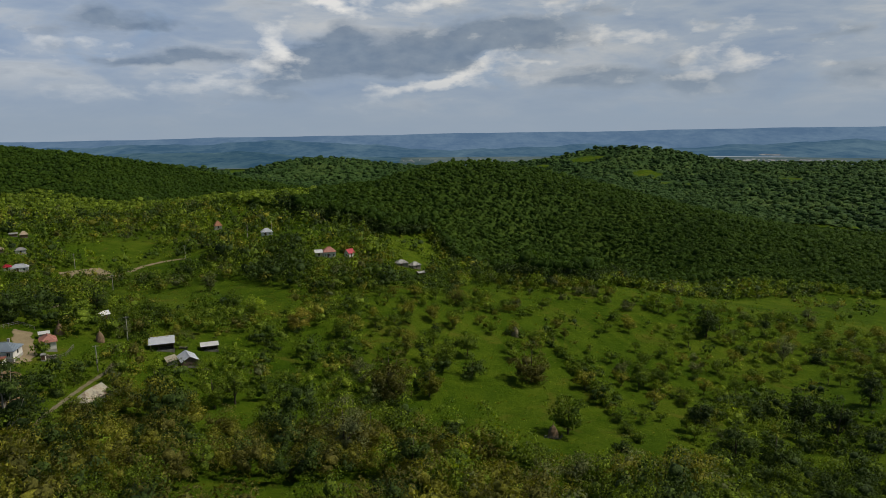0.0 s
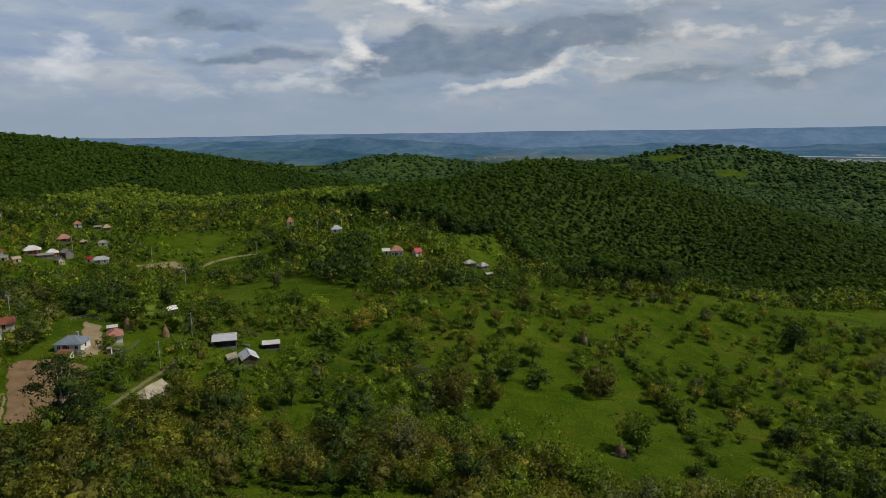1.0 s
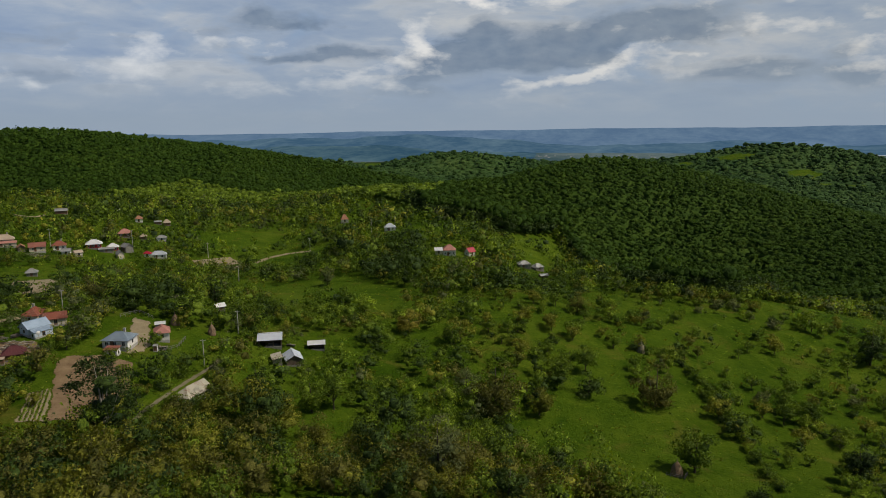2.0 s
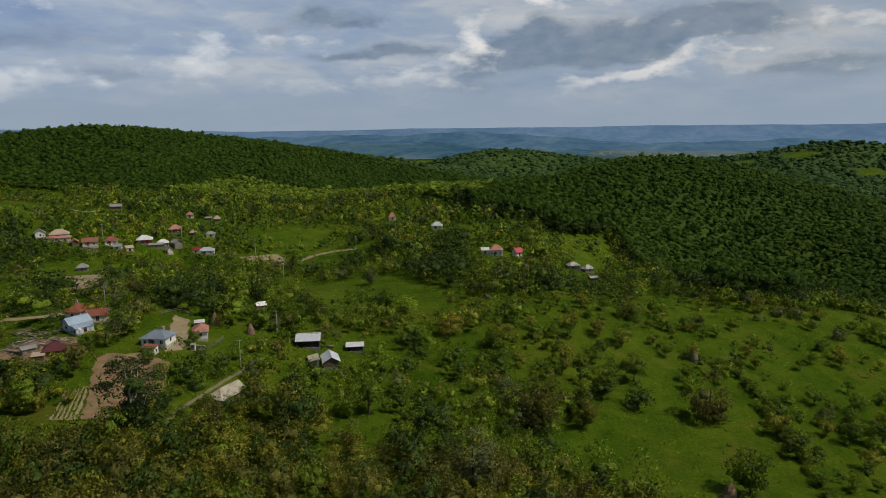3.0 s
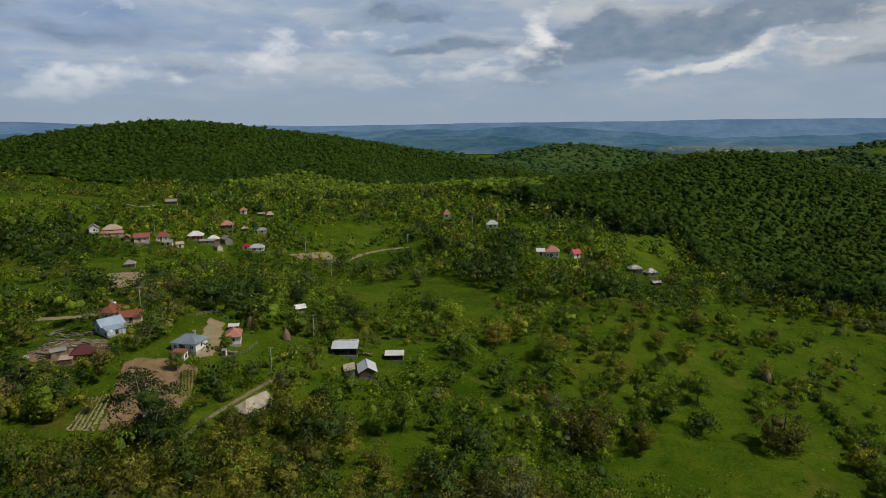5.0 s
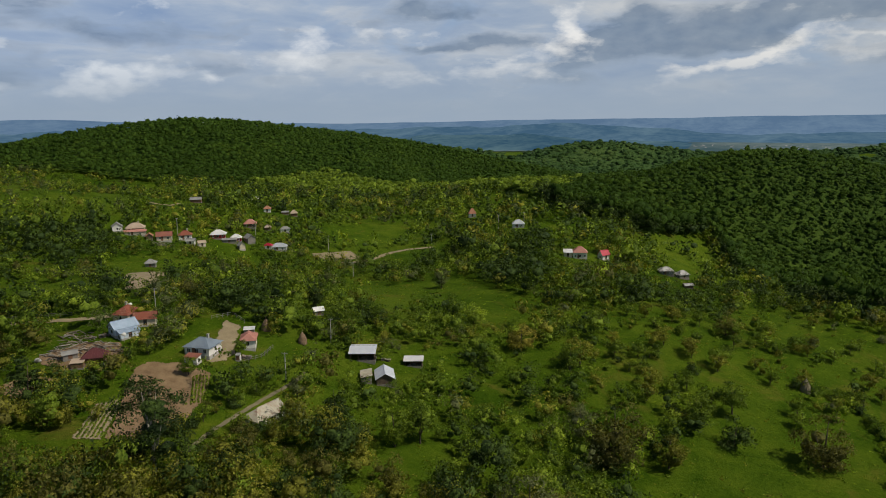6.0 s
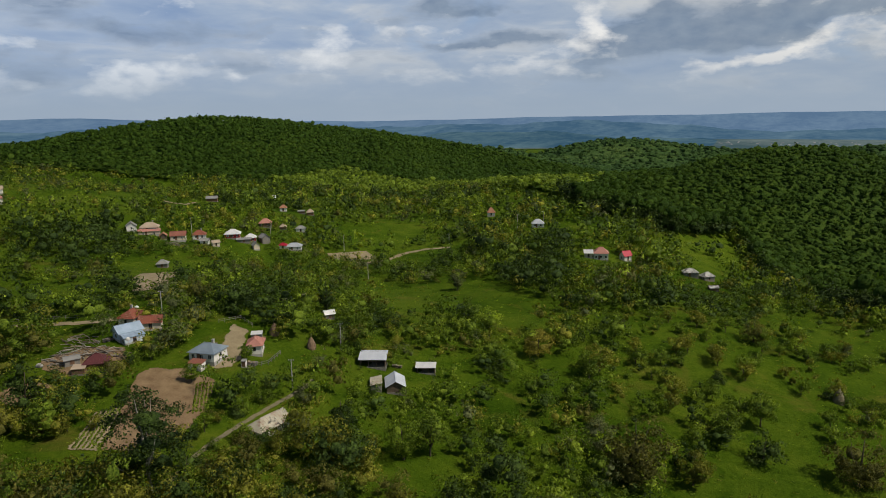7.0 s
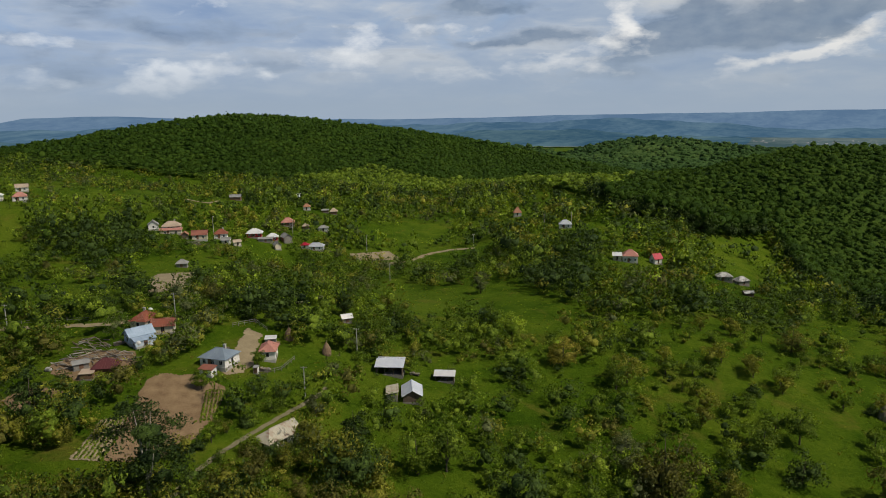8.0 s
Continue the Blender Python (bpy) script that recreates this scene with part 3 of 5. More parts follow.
def foliage(rng, centres, radii, cards, size, core, flat=0.8, wide=None):
    """A crown: an uneven clump of leaves round each centre and loose sprays on the clumps. Vertices, triangles and soft normals."""
    bv, bf = ICO
    mid = centres.mean(0) - np.array([0, 0, 0.25 * np.ptp(centres[:, 2])])
    wide = wide or np.ptp(centres[:, :2]) * 0.27 / max(core, 1) ** 0.25
    vs, fs, ns, start = [], [], [], 0
    for c, r in list(zip(centres, radii))[:core]:
        turn = np.linalg.qr(rng.normal(size=(3, 3)))[0]
        turn = turn * np.sign(np.linalg.det(turn))
        d = bv @ turn
        c = c * 0.62 + mid * 0.38
        p = d * (wide * rng.uniform(0.7, 1.2, len(bv)))[:, None] * np.array([1, 1, flat]) + c
        out = c - mid
        out = out / (np.linalg.norm(out) + 1e-6)
        vs.append(p)
        ns.append(d * 0.85 + out * 0.45)
        fs.append(bf + start)
        start += len(bv)
    if cards:
        pick = rng.choice(len(centres), cards, p=radii ** 2 / (radii ** 2).sum())
        d = rng.normal(size=(cards, 3))
        d[:, 2] = np.where(d[:, 2] < -0.4, -d[:, 2], d[:, 2])
        d /= np.linalg.norm(d, axis=1)[:, None]
        at = centres[pick] + d * (radii[pick] * rng.uniform(0.62, 1.22, cards))[:, None] * np.array([1, 1, flat])
        out = at - mid
        out /= np.linalg.norm(out, axis=1)[:, None] + 1e-6
        soft = d * 0.6 + out * 0.5 + rng.normal(scale=0.42, size=(cards, 3))
        nrm = d + rng.normal(scale=0.55, size=(cards, 3))
        nrm /= np.linalg.norm(nrm, axis=1)[:, None]
        side = np.cross(nrm, rng.normal(size=(cards, 3)))
        side /= np.linalg.norm(side, axis=1)[:, None]
        over = np.cross(nrm, side)
        q = (size * rng.uniform(0.6, 1.4, cards))[:, None]
        vs.append(np.stack([at - side * q, at + side * q * 0.9 - over * q * 0.7, at + over * q], 1).reshape(-1, 3))
        ns.append(np.repeat(soft, 3, 0))
        fs.append(np.arange(cards * 3).reshape(-1, 3) + start)
    n = np.concatenate(ns)
    return np.concatenate(vs), np.concatenate(fs), n / np.linalg.norm(n, axis=1)[:, None]


def clumps(rng, width, low, high, count, pointed=0.0, hollow=0.3):
    """Clump centres and radii filling a crown."""
    c, r = [], []
    while len(c) < count:
        p = rng.uniform(-1, 1, 3)
        q = np.linalg.norm(p)
        if q > 1 or q < hollow:
            continue
        squeeze = 1 - pointed * (p[2] * 0.5 + 0.5)
        c.append((p[0] * width * 0.42 * squeeze, p[1] * width * 0.42 * squeeze, low + (high - low) * (0.45 + 0.42 * p[2])))
        r.append(width * rng.uniform(0.75, 1.35) * 0.42 / count ** 0.37 * (0.7 + 0.3 * squeeze))
    return np.array(c), np.array(r)


def tube(bm, path, radii, sides=6):
    rings = []
    for k, (p, r) in enumerate(zip(path, radii)):
        p = Vector(p)
        d = (Vector(path[min(k + 1, len(path) - 1)]) - Vector(path[max(k - 1, 0)])).normalized()
        a = d.orthogonal().normalized()
        b = d.cross(a)
        rings.append([bm.verts.new(p + (a * math.cos(6.2832 * j / sides) + b * math.sin(6.2832 * j / sides)) * r) for j in range(sides)])
    for lo, hi in zip(rings, rings[1:]):
        for j in range(sides):
            bm.faces.new((lo[j], lo[(j + 1) % sides], hi[(j + 1) % sides], hi[j]))
    bm.faces.new(rings[-1])


def mesh_from(bm, name, mat, smooth=False):
    me = bpy.data.meshes.new(name)
    bm.to_mesh(me)
    bm.free()
    me.materials.append(mat)
    if smooth:
        me.polygons.foreach_set("use_smooth", [True] * len(me.polygons))
    return me


def trunk_mesh(rng, height, low, centres, thick, mat=BARK):
    """A tapered trunk with limbs to some clumps."""
    bm = bmesh.new()
    lean = rng.uniform(-0.05, 0.05, 2) * height
    top = height * 0.8
    line = [(lean[0] * k * k, lean[1] * k * k, -0.6 + (top + 0.6) * k) for k in (0, 0.15, 0.4, 0.7, 1)]
    tube(bm, line, [thick * 1.35, thick, thick * 0.75, thick * 0.45, thick * 0.12])
    for c in centres[:7]:
        s = np.array([lean[0] * 0.1, lean[1] * 0.1, low + (c[2] - low) * 0.25])
        m = (s + c) / 2 + np.array([0, 0, -0.06 * height])
        tube(bm, [s, m, c], [thick * 0.45, thick * 0.3, thick * 0.1], 4)
    return mesh_from(bm, "trunk", mat, True)


def tree_kind(seed, width, height, low, count, leaves, size, tint, label, pointed=0.0, hollow=0.3, bark=BARK, thick=None, category="tree"):
    """One tree with its trunk and crown, kept aside as a pattern for copies."""
    rng = np.random.default_rng(seed)
    c, r = clumps(rng, width, low, height, count, pointed, hollow)
    v, f, n = foliage(rng, c, r, leaves, size, max(3, count // 6))
    return dict(crown=tri_mesh("crown", v, f, LEAF[tint], True, n), trunk=trunk_mesh(rng, height, max(low, 0.4), c, thick or height * 0.022, bark),
                label=label, category=category, height=height)


def plant(kind, x, y, scale=1.0, turn=0.0, group="", name="tree", stretch=1.0):
    base = new(name)
    base.matrix_world = Matrix.Translation((x, y, land1(x, y))) @ Matrix.Rotation(turn, 4, "Z") @ Matrix.Diagonal((scale, scale, scale * stretch, 1))
    for part_name in ("trunk", "crown"):
        ob = new(part_name, kind[part_name])
        ob.parent = base
    return tagged(base, kind["label"], kind["category"], group)


FRUIT = [tree_kind(10 + k, 5.4, 4.8, 0.7, 18, 760, 0.17, t, "small round green orchard fruit tree on grass") for k, t in enumerate(("green", "green", "bright", "olive"))]
BROAD = [tree_kind(20 + k, 8.8, 9.0, 0.8, 30, 2200, 0.19, t, "leafy green broadleaf tree with a full crown") for k, t in enumerate(("green", "green", "bright", "olive"))]
DARK = [tree_kind(30 + k, 7.2, 9.5, 0.0, 32, 2200, 0.18, "dark", "dense dark green broadleaf tree", 0.35, 0.25) for k in range(3)]
BUSH = [tree_kind(40 + k, 5.8, 4.2, -0.8, 20, 1100, 0.16, t, "rounded green bush on the meadow", category="bush") for k, t in enumerate(("dark", "green", "grey"))]
BROWN = [tree_kind(50 + k, 8.4, 8.0, -0.6, 34, 2600, 0.15, "brown", "brownish bush tree with young reddish leaves", 0.1) for k in range(2)]
WILLOW = tree_kind(60, 8.5, 7.0, -0.4, 26, 1800, 0.20, "yellow", "yellow-green weeping tree on the meadow")
TALL = tree_kind(61, 13.5, 19.0, 2.0, 70, 5600, 0.18, "dark", "tall airy dark green tree with pale forking limbs", 0.15, 0.45, PALE_BARK, 0.30)
GREY = [tree_kind(70 + k, 8.0, 9.0, 0.0, 30, 2400, 0.14, "grey", "grey-green willow tree with fine leaves", 0.2) for k in range(2)]


# ---- wooded land as masses ----
def mass(name, protos, x, y, size, turn, mat, label, category, stretch, smooth=False, sink=0.0):
    """Many plants of a few patterns joined into one mass."""
    vs, fs, ns, start = [], [], [], 0
    z = land(x, y)
    which = np.arange(len(x)) % len(protos)
    for k, (v, f, *n) in enumerate(protos):
        sel = np.where(which == k)[0]
        if not len(sel):
            continue
        c, s = np.cos(turn[sel])[:, None], np.sin(turn[sel])[:, None]
        px = (v[None, :, 0] * c - v[None, :, 1] * s) * size[sel, None] + x[sel, None]
        py = (v[None, :, 0] * s + v[None, :, 1] * c) * size[sel, None] + y[sel, None]
        pz = v[None, :, 2] * size[sel, None] * stretch[sel, None] + z[sel, None] - (np.asarray(sink)[sel, None] if np.ndim(sink) else sink)
        vs.append(np.stack([px, py, pz], -1).reshape(-1, 3))
        if n:
            ns.append(np.stack([n[0][None, :, 0] * c - n[0][None, :, 1] * s, n[0][None, :, 0] * s + n[0][None, :, 1] * c,
                                np.broadcast_to(n[0][None, :, 2], px.shape)], -1).reshape(-1, 3))
        fs.append((f[None] + (np.arange(len(sel)) * len(v))[:, None, None] + start).reshape(-1, f.shape[1]))
        start += len(sel) * len(v)
    return tagged(new(name, tri_mesh(name, np.concatenate(vs), np.concatenate(fs), mat, smooth, np.concatenate(ns) if ns else None)), label, category, kind="stuff")


def canopy_pattern(rng, lumps_of, cards, card, core, wide):
    """A forest crown two units across and about two high: uneven clumps heaped into a dome."""
    d = rng.normal(size=(lumps_of, 3))
    d[:, 2] = np.abs(d[:, 2]) * 0.8 + 0.1
    d /= np.linalg.norm(d, axis=1)[:, None]
    centres = d * rng.uniform(0.42, 0.68, lumps_of)[:, None] * np.array([1, 1, 0.9]) + np.array([0, 0, 0.95])
    radii = rng.uniform(0.8, 1.2, lumps_of) * 0.42
    v, f, n = foliage(rng, centres * np.array([1, 1, 0.95]), radii, cards, card, core, 0.95, wide)
    n = n + np.array([0, 0, 0.55])
    return v, f, n / np.linalg.norm(n, axis=1)[:, None]


far_water_and_town()
rng = np.random.default_rng(7)
CANOPY = [canopy_pattern(rng, 9, 54, 0.155, 1, 0.62) for _ in range(14)]
CANOPY_MIDDLE = [canopy_pattern(rng, 7, 16, 0.24, 1, 0.66) for _ in range(10)]
CANOPY_FAR = [canopy_pattern(rng, 5, 5, 0.36, 1, 0.70) for _ in range(8)]


def near_wood(x, y):
    """Where the near forest stands; ground behind the crests is left out."""
    keep = seen(x, y) & in_forest(x, y)
    for outline in MEADOWS.values():
        keep &= ~inside(outline, x, y)
    return keep & (y < 985) & ~((x > -150) & (y > 960)) & ~((x > 330) & (y > 860)) & ~((x > -100) & (y > 870)) & ~((x < -560) & (y > 870))


def far_wood(x, y):
    """Where the distant forest stands, with its glades."""
    glade = np.array([noise.noise((a * 0.006, b * 0.006, 21.0)) for a, b in zip(x, y)])
    keep = seen(x, y) & ~((y > 1000) & (y < 1300) & (x > -60) & (x < 330)) & ~((y > 1700) & (x < 150))
    return keep & ((glade < 0.30) | (x < 300) | ((y > 1000) & (y < 1700) & (x < 900)))


def undergrowth(x0, x1, y0, y1, gap, where, height, rough, mat, label, name="forest_undergrowth", closed=False):
    """A closed uneven layer of leaves over wooded ground."""
    gx, gy = np.meshgrid(np.arange(x0, x1, gap), np.arange(y0, y1, gap))
    rows, cols = gx.shape
    x = gx.ravel() + rng.uniform(-0.4, 0.4, gx.size) * gap
    y = gy.ravel() + rng.uniform(-0.4, 0.4, gx.size) * gap
    ok = where(x, y)
    z = land(x, y) + np.where(ok, height + rng.uniform(-rough, rough, len(x)), -0.4)
    k = (np.arange(rows - 1)[:, None] * cols + np.arange(cols - 1)[None]).ravel()
    quads = np.stack([k, k + 1, k + 1 + cols, k + cols], 1)
    quads = quads[ok[quads].any(1) if closed else ok[quads].all(1)]
    used, flat = np.unique(quads, return_inverse=True)
    verts = np.stack([x, y, z], 1)[used]
    tagged(new(name, tri_mesh(name, verts, flat.reshape(-1, 4), mat, True)), label, "forest", kind="stuff")


def faces_valley(x, y, steep):
    """Ground that does not fall away behind a crest."""
    away = np.hypot(x, y - 40)
    return (land(x + 6 * x / away, y + 6 * (y - 40) / away) - land(x, y)) / 6 > -steep


def forests():
    x, y = scatter(rng, -800, 560, 355, 1000, 4.1)
    x, y = x + rng.normal(scale=1.5, size=len(x)), y + rng.normal(scale=1.5, size=len(x))
    keep = near_wood(x, y) & (faces_valley(x, y, 0.11) | (rng.uniform(size=len(x)) < 0.22))
    x, y = x[keep], y[keep]
    undergrowth(-800, 560, 355, 990, 5.0, near_wood, 2.4, 0.8, FOREST, "closed green undergrowth between the forest crowns")
    n = len(x)
    size = np.clip(rng.lognormal(1.03, 0.26, n), 1.6, 4.8)
    # taller trees stand along the forest's edge under the knoll
    depth = y - np.interp(x, EDGE_X, EDGE_Y)
    edge = (depth < 22) & (x > -130) & (x < 130)
    size = np.where(edge, size * 1.2, size)
    tall = rng.uniform(0.55, 0.95, n) * np.where(edge, 1.3, 1.0)
    # the canopy stands highest along the knoll's foot and heaves a little everywhere
    heave = np.array([noise.noise((a * 0.05, b * 0.05, 31.0)) for a, b in zip(x, y)]) * 1.6
    lift = heave + np.where((x > -130) & (x < 260), 4.5 * np.clip(1 - depth / 60, 0, 1), 0.0)
    young = (x < -112) & (x > -420) & (y < 720)
    mass("woodland", CANOPY, x[young], y[young], size[young], rng.uniform(0, 6.3, int(young.sum())), LEAF["green"], "light green young wood in the hollow", "forest", tall[young], True, -2.2 - lift[young])
    x, y, size, tall, lift = x[~young], y[~young], size[~young], tall[~young], lift[~young]
    for patterns, sel, label in ((CANOPY, y < 690, "dense green deciduous forest covering the knoll"), (CANOPY_MIDDLE, y >= 690, "dense green deciduous forest covering the hills")):
        mass("woodland", patterns, x[sel], y[sel], size[sel], rng.uniform(0, 6.3, int(sel.sum())), FOREST, label, "forest", tall[sel], True, -3.8 - lift[sel])
    for x0, x1, y0, y1, gap, space, wide in ((-1100, 560, 1000, 1700, 8.5, 8.8, 5.0), (560, 1500, 300, 1700, 11.0, 16.0, 8.4), (150, 1800, 1700, 2740, 12.0, 16.5, 9.2)):
        undergrowth(x0, x1, y0, y1, gap, far_wood, 2.6, 1.0, FAR_FOREST, "green undergrowth of the far hills", "far_undergrowth", True)
        x, y = scatter(rng, x0, x1, y0, y1, space)
        x, y = x + rng.normal(scale=space * 0.3, size=len(x)), y + rng.normal(scale=space * 0.3, size=len(x))
        keep = far_wood(x, y) & (faces_valley(x, y, 0.07) | (rng.uniform(size=len(x)) < 0.2))
        x, y = x[keep], y[keep]
        n = len(x)
        mass("far_woodland", CANOPY_FAR, x, y, wide * np.clip(rng.lognormal(0.0, 0.28, n), 0.5, 1.6), rng.uniform(0, 6.3, n), FAR_FOREST,
             "distant green forest on the far hills", "forest", rng.uniform(0.45, 0.75, n), True, 0.6)


def scrub_pattern(seed, count, leaves, card):
    """A bush or low tree two units across, of leafy clumps down to the ground."""
    r = np.random.default_rng(seed)
    c, rad = clumps(r, 2.0, 0.1, 1.9, count)
    return foliage(r, c, rad, leaves, card, 4 if leaves > 250 else 2 if leaves > 100 else 1)


def clear(x, y, margin=0.0):
    keep = np.ones(len(x), bool)
    for outline in MEADOWS.values():
        keep &= ~inside(outline, x, y)
    for outline, _ in FIELDS.values():
        cx, cy = np.mean([p[0] for p in outline]), np.mean([p[1] for p in outline])
        keep &= ~inside([(cx + (a - cx) * 1.25, cy + (b - cy) * 1.25) for a, b in outline], x, y)
    for ob in scene.objects:
        if ob.name.startswith("track"):
            p = np.array([v.co[:2] for v in ob.data.vertices])[2::5]
            for q in p:
                keep &= np.hypot(x - q[0], y - q[1]) > 3.4
    for hx, hy, hr in HOUSE_SPOTS:
        keep &= np.hypot(x - hx, y - hy) > hr * 0.86
    return keep


def low_below_houses(x, y, height):
    """The height that plants may reach on the open slopes that face the valley's mouth below the houses."""
    ground = land(x, y)
    cap = np.full(len(x), 99.0)
    for hx, hy, hr in HOUSE_SPOTS:
        away = math.hypot(hx, hy - 40)
        ux, uy = -hx / away, (40 - hy) / away
        down = (x - hx) * ux + (y - hy) * uy
        beside = np.abs((x - hx) * uy - (y - hy) * ux)
        sill = land1(hx, hy) + (0.2 if hy > 380 else 1.0) + down * (70 - land1(hx, hy)) / away
        cap = np.where((down > 0) & (down < (70 if hy > 380 else 34)) & (beside < hr * (0.9 if hy > 380 else 0.5) + height * (0.7 if hy > 380 else 0.5)), np.minimum(cap, sill - ground), cap)
    return cap


# ---- buildings ----
def sheet_metal(name, base, dull, stain, stains=0.62, rough=0.5, metal=0.3):
    def build(n):
        where = place(n)
        long = n.add("ShaderNodeMapping", inputs={"Vector": where, "Scale": (1.0, 0.25, 0.25)}).outputs[0]
        big, fine = n.noise(where, 0.35, 4.0, 0.6), n.noise(long, 3.0, 5.0, 0.7)
        colour = n.mix(n.ramp(big, [(0.35, (0, 0, 0)), (0.65, (1, 1, 1))]), base, dull)
        worn = n.ramp(n.math("ADD", n.math("MULTIPLY", big, 0.5), n.math("MULTIPLY", fine, 0.5)), [(stains - 0.06, (0, 0, 0)), (stains + 0.06, (1, 1, 1))])
        return bsdf(n, n.mix(worn, colour, stain), rough, metal, fine, 0.01, 0.4)
    return material(name, build)


ROOF = {
    "zinc": sheet_metal("zinc_sheet", (0.50, 0.53, 0.56), (0.40, 0.43, 0.47), (0.30, 0.27, 0.24), 0.66),
    "blue": sheet_metal("blue_grey_sheet", (0.36, 0.46, 0.58), (0.28, 0.37, 0.48), (0.40, 0.42, 0.44), 0.64),
    "pale": sheet_metal("pale_zinc_sheet", (0.66, 0.70, 0.76), (0.56, 0.60, 0.67), (0.40, 0.39, 0.38), 0.68),
    "slate": sheet_metal("slate_blue_sheet", (0.25, 0.31, 0.37), (0.19, 0.24, 0.30), (0.30, 0.33, 0.36), 0.66),
    "white": sheet_metal("white_sheet", (0.78, 0.78, 0.77), (0.66, 0.67, 0.68), (0.52, 0.50, 0.48), 0.68),
    "rust": sheet_metal("rusty_red_sheet", (0.24, 0.075, 0.045), (0.18, 0.060, 0.040), (0.33, 0.18, 0.12), 0.58, 0.8, 0.1),
    "red": sheet_metal("red_tile", (0.25, 0.095, 0.065), (0.19, 0.075, 0.055), (0.20, 0.09, 0.065), 0.62, 0.85, 0.0),
    "crimson": sheet_metal("crimson_sheet", (0.36, 0.010, 0.036), (0.30, 0.010, 0.032), (0.24, 0.02, 0.03), 0.70, 0.55, 0.1),
    "maroon": sheet_metal("maroon_sheet", (0.110, 0.030, 0.032), (0.085, 0.026, 0.028), (0.15, 0.06, 0.05), 0.66, 0.6, 0.1),
    "pink": sheet_metal("faded_pink_tile", (0.42, 0.20, 0.16), (0.34, 0.155, 0.125), (0.25, 0.14, 0.12), 0.62, 0.85, 0.0),
    "orange": sheet_metal("orange_tile", (0.34, 0.165, 0.10), (0.28, 0.135, 0.085), (0.27, 0.13, 0.09), 0.64, 0.85, 0.0),
    "cement": sheet_metal("stained_cement_sheet", (0.46, 0.43, 0.34), (0.34, 0.32, 0.25), (0.27, 0.13, 0.09), 0.57, 0.9, 0.0),
    "beige": sheet_metal("beige_tile", (0.40, 0.32, 0.24), (0.33, 0.26, 0.20), (0.24, 0.18, 0.14), 0.62, 0.9, 0.0),
    "torn": sheet_metal("torn_pale_sheeting", (0.46, 0.46, 0.45), (0.30, 0.30, 0.29), (0.10, 0.10, 0.09), 0.52, 0.9, 0.0),
    "grey": sheet_metal("grey_shingle", (0.26, 0.26, 0.25), (0.19, 0.19, 0.19), (0.32, 0.30, 0.27), 0.62, 0.9, 0.0),
}
WALL = {
    "white": mottled("white_plaster", (0.62, 0.61, 0.58), (0.78, 0.77, 0.74), 0.5, 0.9, 0.01),
    "pale_blue": mottled("pale_blue_plaster", (0.42, 0.50, 0.60), (0.52, 0.59, 0.68), 0.5, 0.9, 0.01),
    "cream": mottled("cream_plaster", (0.50, 0.44, 0.34), (0.62, 0.55, 0.44), 0.5, 0.9, 0.01),
    "wood": mottled("weathered_boards", (0.085, 0.062, 0.046), (0.155, 0.118, 0.088), 1.5, 0.9, 0.02),
    "grey_wood": mottled("grey_boards", (0.16, 0.15, 0.135), (0.27, 0.255, 0.23), 1.5, 0.9, 0.02),
    "brown": mottled("brown_boards", (0.130, 0.075, 0.048), (0.21, 0.125, 0.08), 1.5, 0.9, 0.02),
    "red": mottled("red_painted_wall", (0.30, 0.022, 0.028), (0.40, 0.035, 0.038), 0.6, 0.8, 0.01),
}
PANE = material("window_pane", lambda n: bsdf(n, (0.03, 0.035, 0.04), 0.08, spec=0.6))
PAINT = mottled("white_paint", (0.70, 0.70, 0.68), (0.80, 0.80, 0.78), 1.0, 0.6, 0.005)
CONCRETE = mottled("concrete", (0.32, 0.31, 0.29), (0.44, 0.43, 0.40), 0.8, 0.9, 0.01)
STRAW = mottled("old_hay", (0.150, 0.095, 0.062), (0.270, 0.190, 0.120), 1.4, 0.95, 0.08)
PALE_STRAW = mottled("dry_hay", (0.170, 0.145, 0.090), (0.270, 0.235, 0.150), 1.4, 0.95, 0.08)
TIMBER = mottled("cut_timber", (0.20, 0.155, 0.105), (0.36, 0.29, 0.21), 1.2, 0.9, 0.03)


def part(name, bm, mat, parent, label="", m=None):
    ob = new(name, mesh_from(bm, name, mat))
    ob.parent = parent
    if m is not None:
        ob.matrix_local = m
    return tagged(ob, label)


def box(bm, x0, x1, y0, y1, z0, z1):
    bmesh.ops.create_cube(bm, size=1.0, matrix=Matrix.Translation(((x0 + x1) / 2, (y0 + y1) / 2, (z0 + z1) / 2)) @ Matrix.Diagonal((x1 - x0, y1 - y0, z1 - z0, 1)))


def slab(bm, corners, thick):
    """A flat piece with thickness under its corners."""
    top = [bm.verts.new(c) for c in corners]
    low = [bm.verts.new((c[0], c[1], c[2] - thick)) for c in corners]
    bm.faces.new(top)
    bm.faces.new(low[::-1])
    for k in range(len(top)):
        j = (k + 1) % len(top)
        bm.faces.new((top[k], low[k], low[j], top[j]))


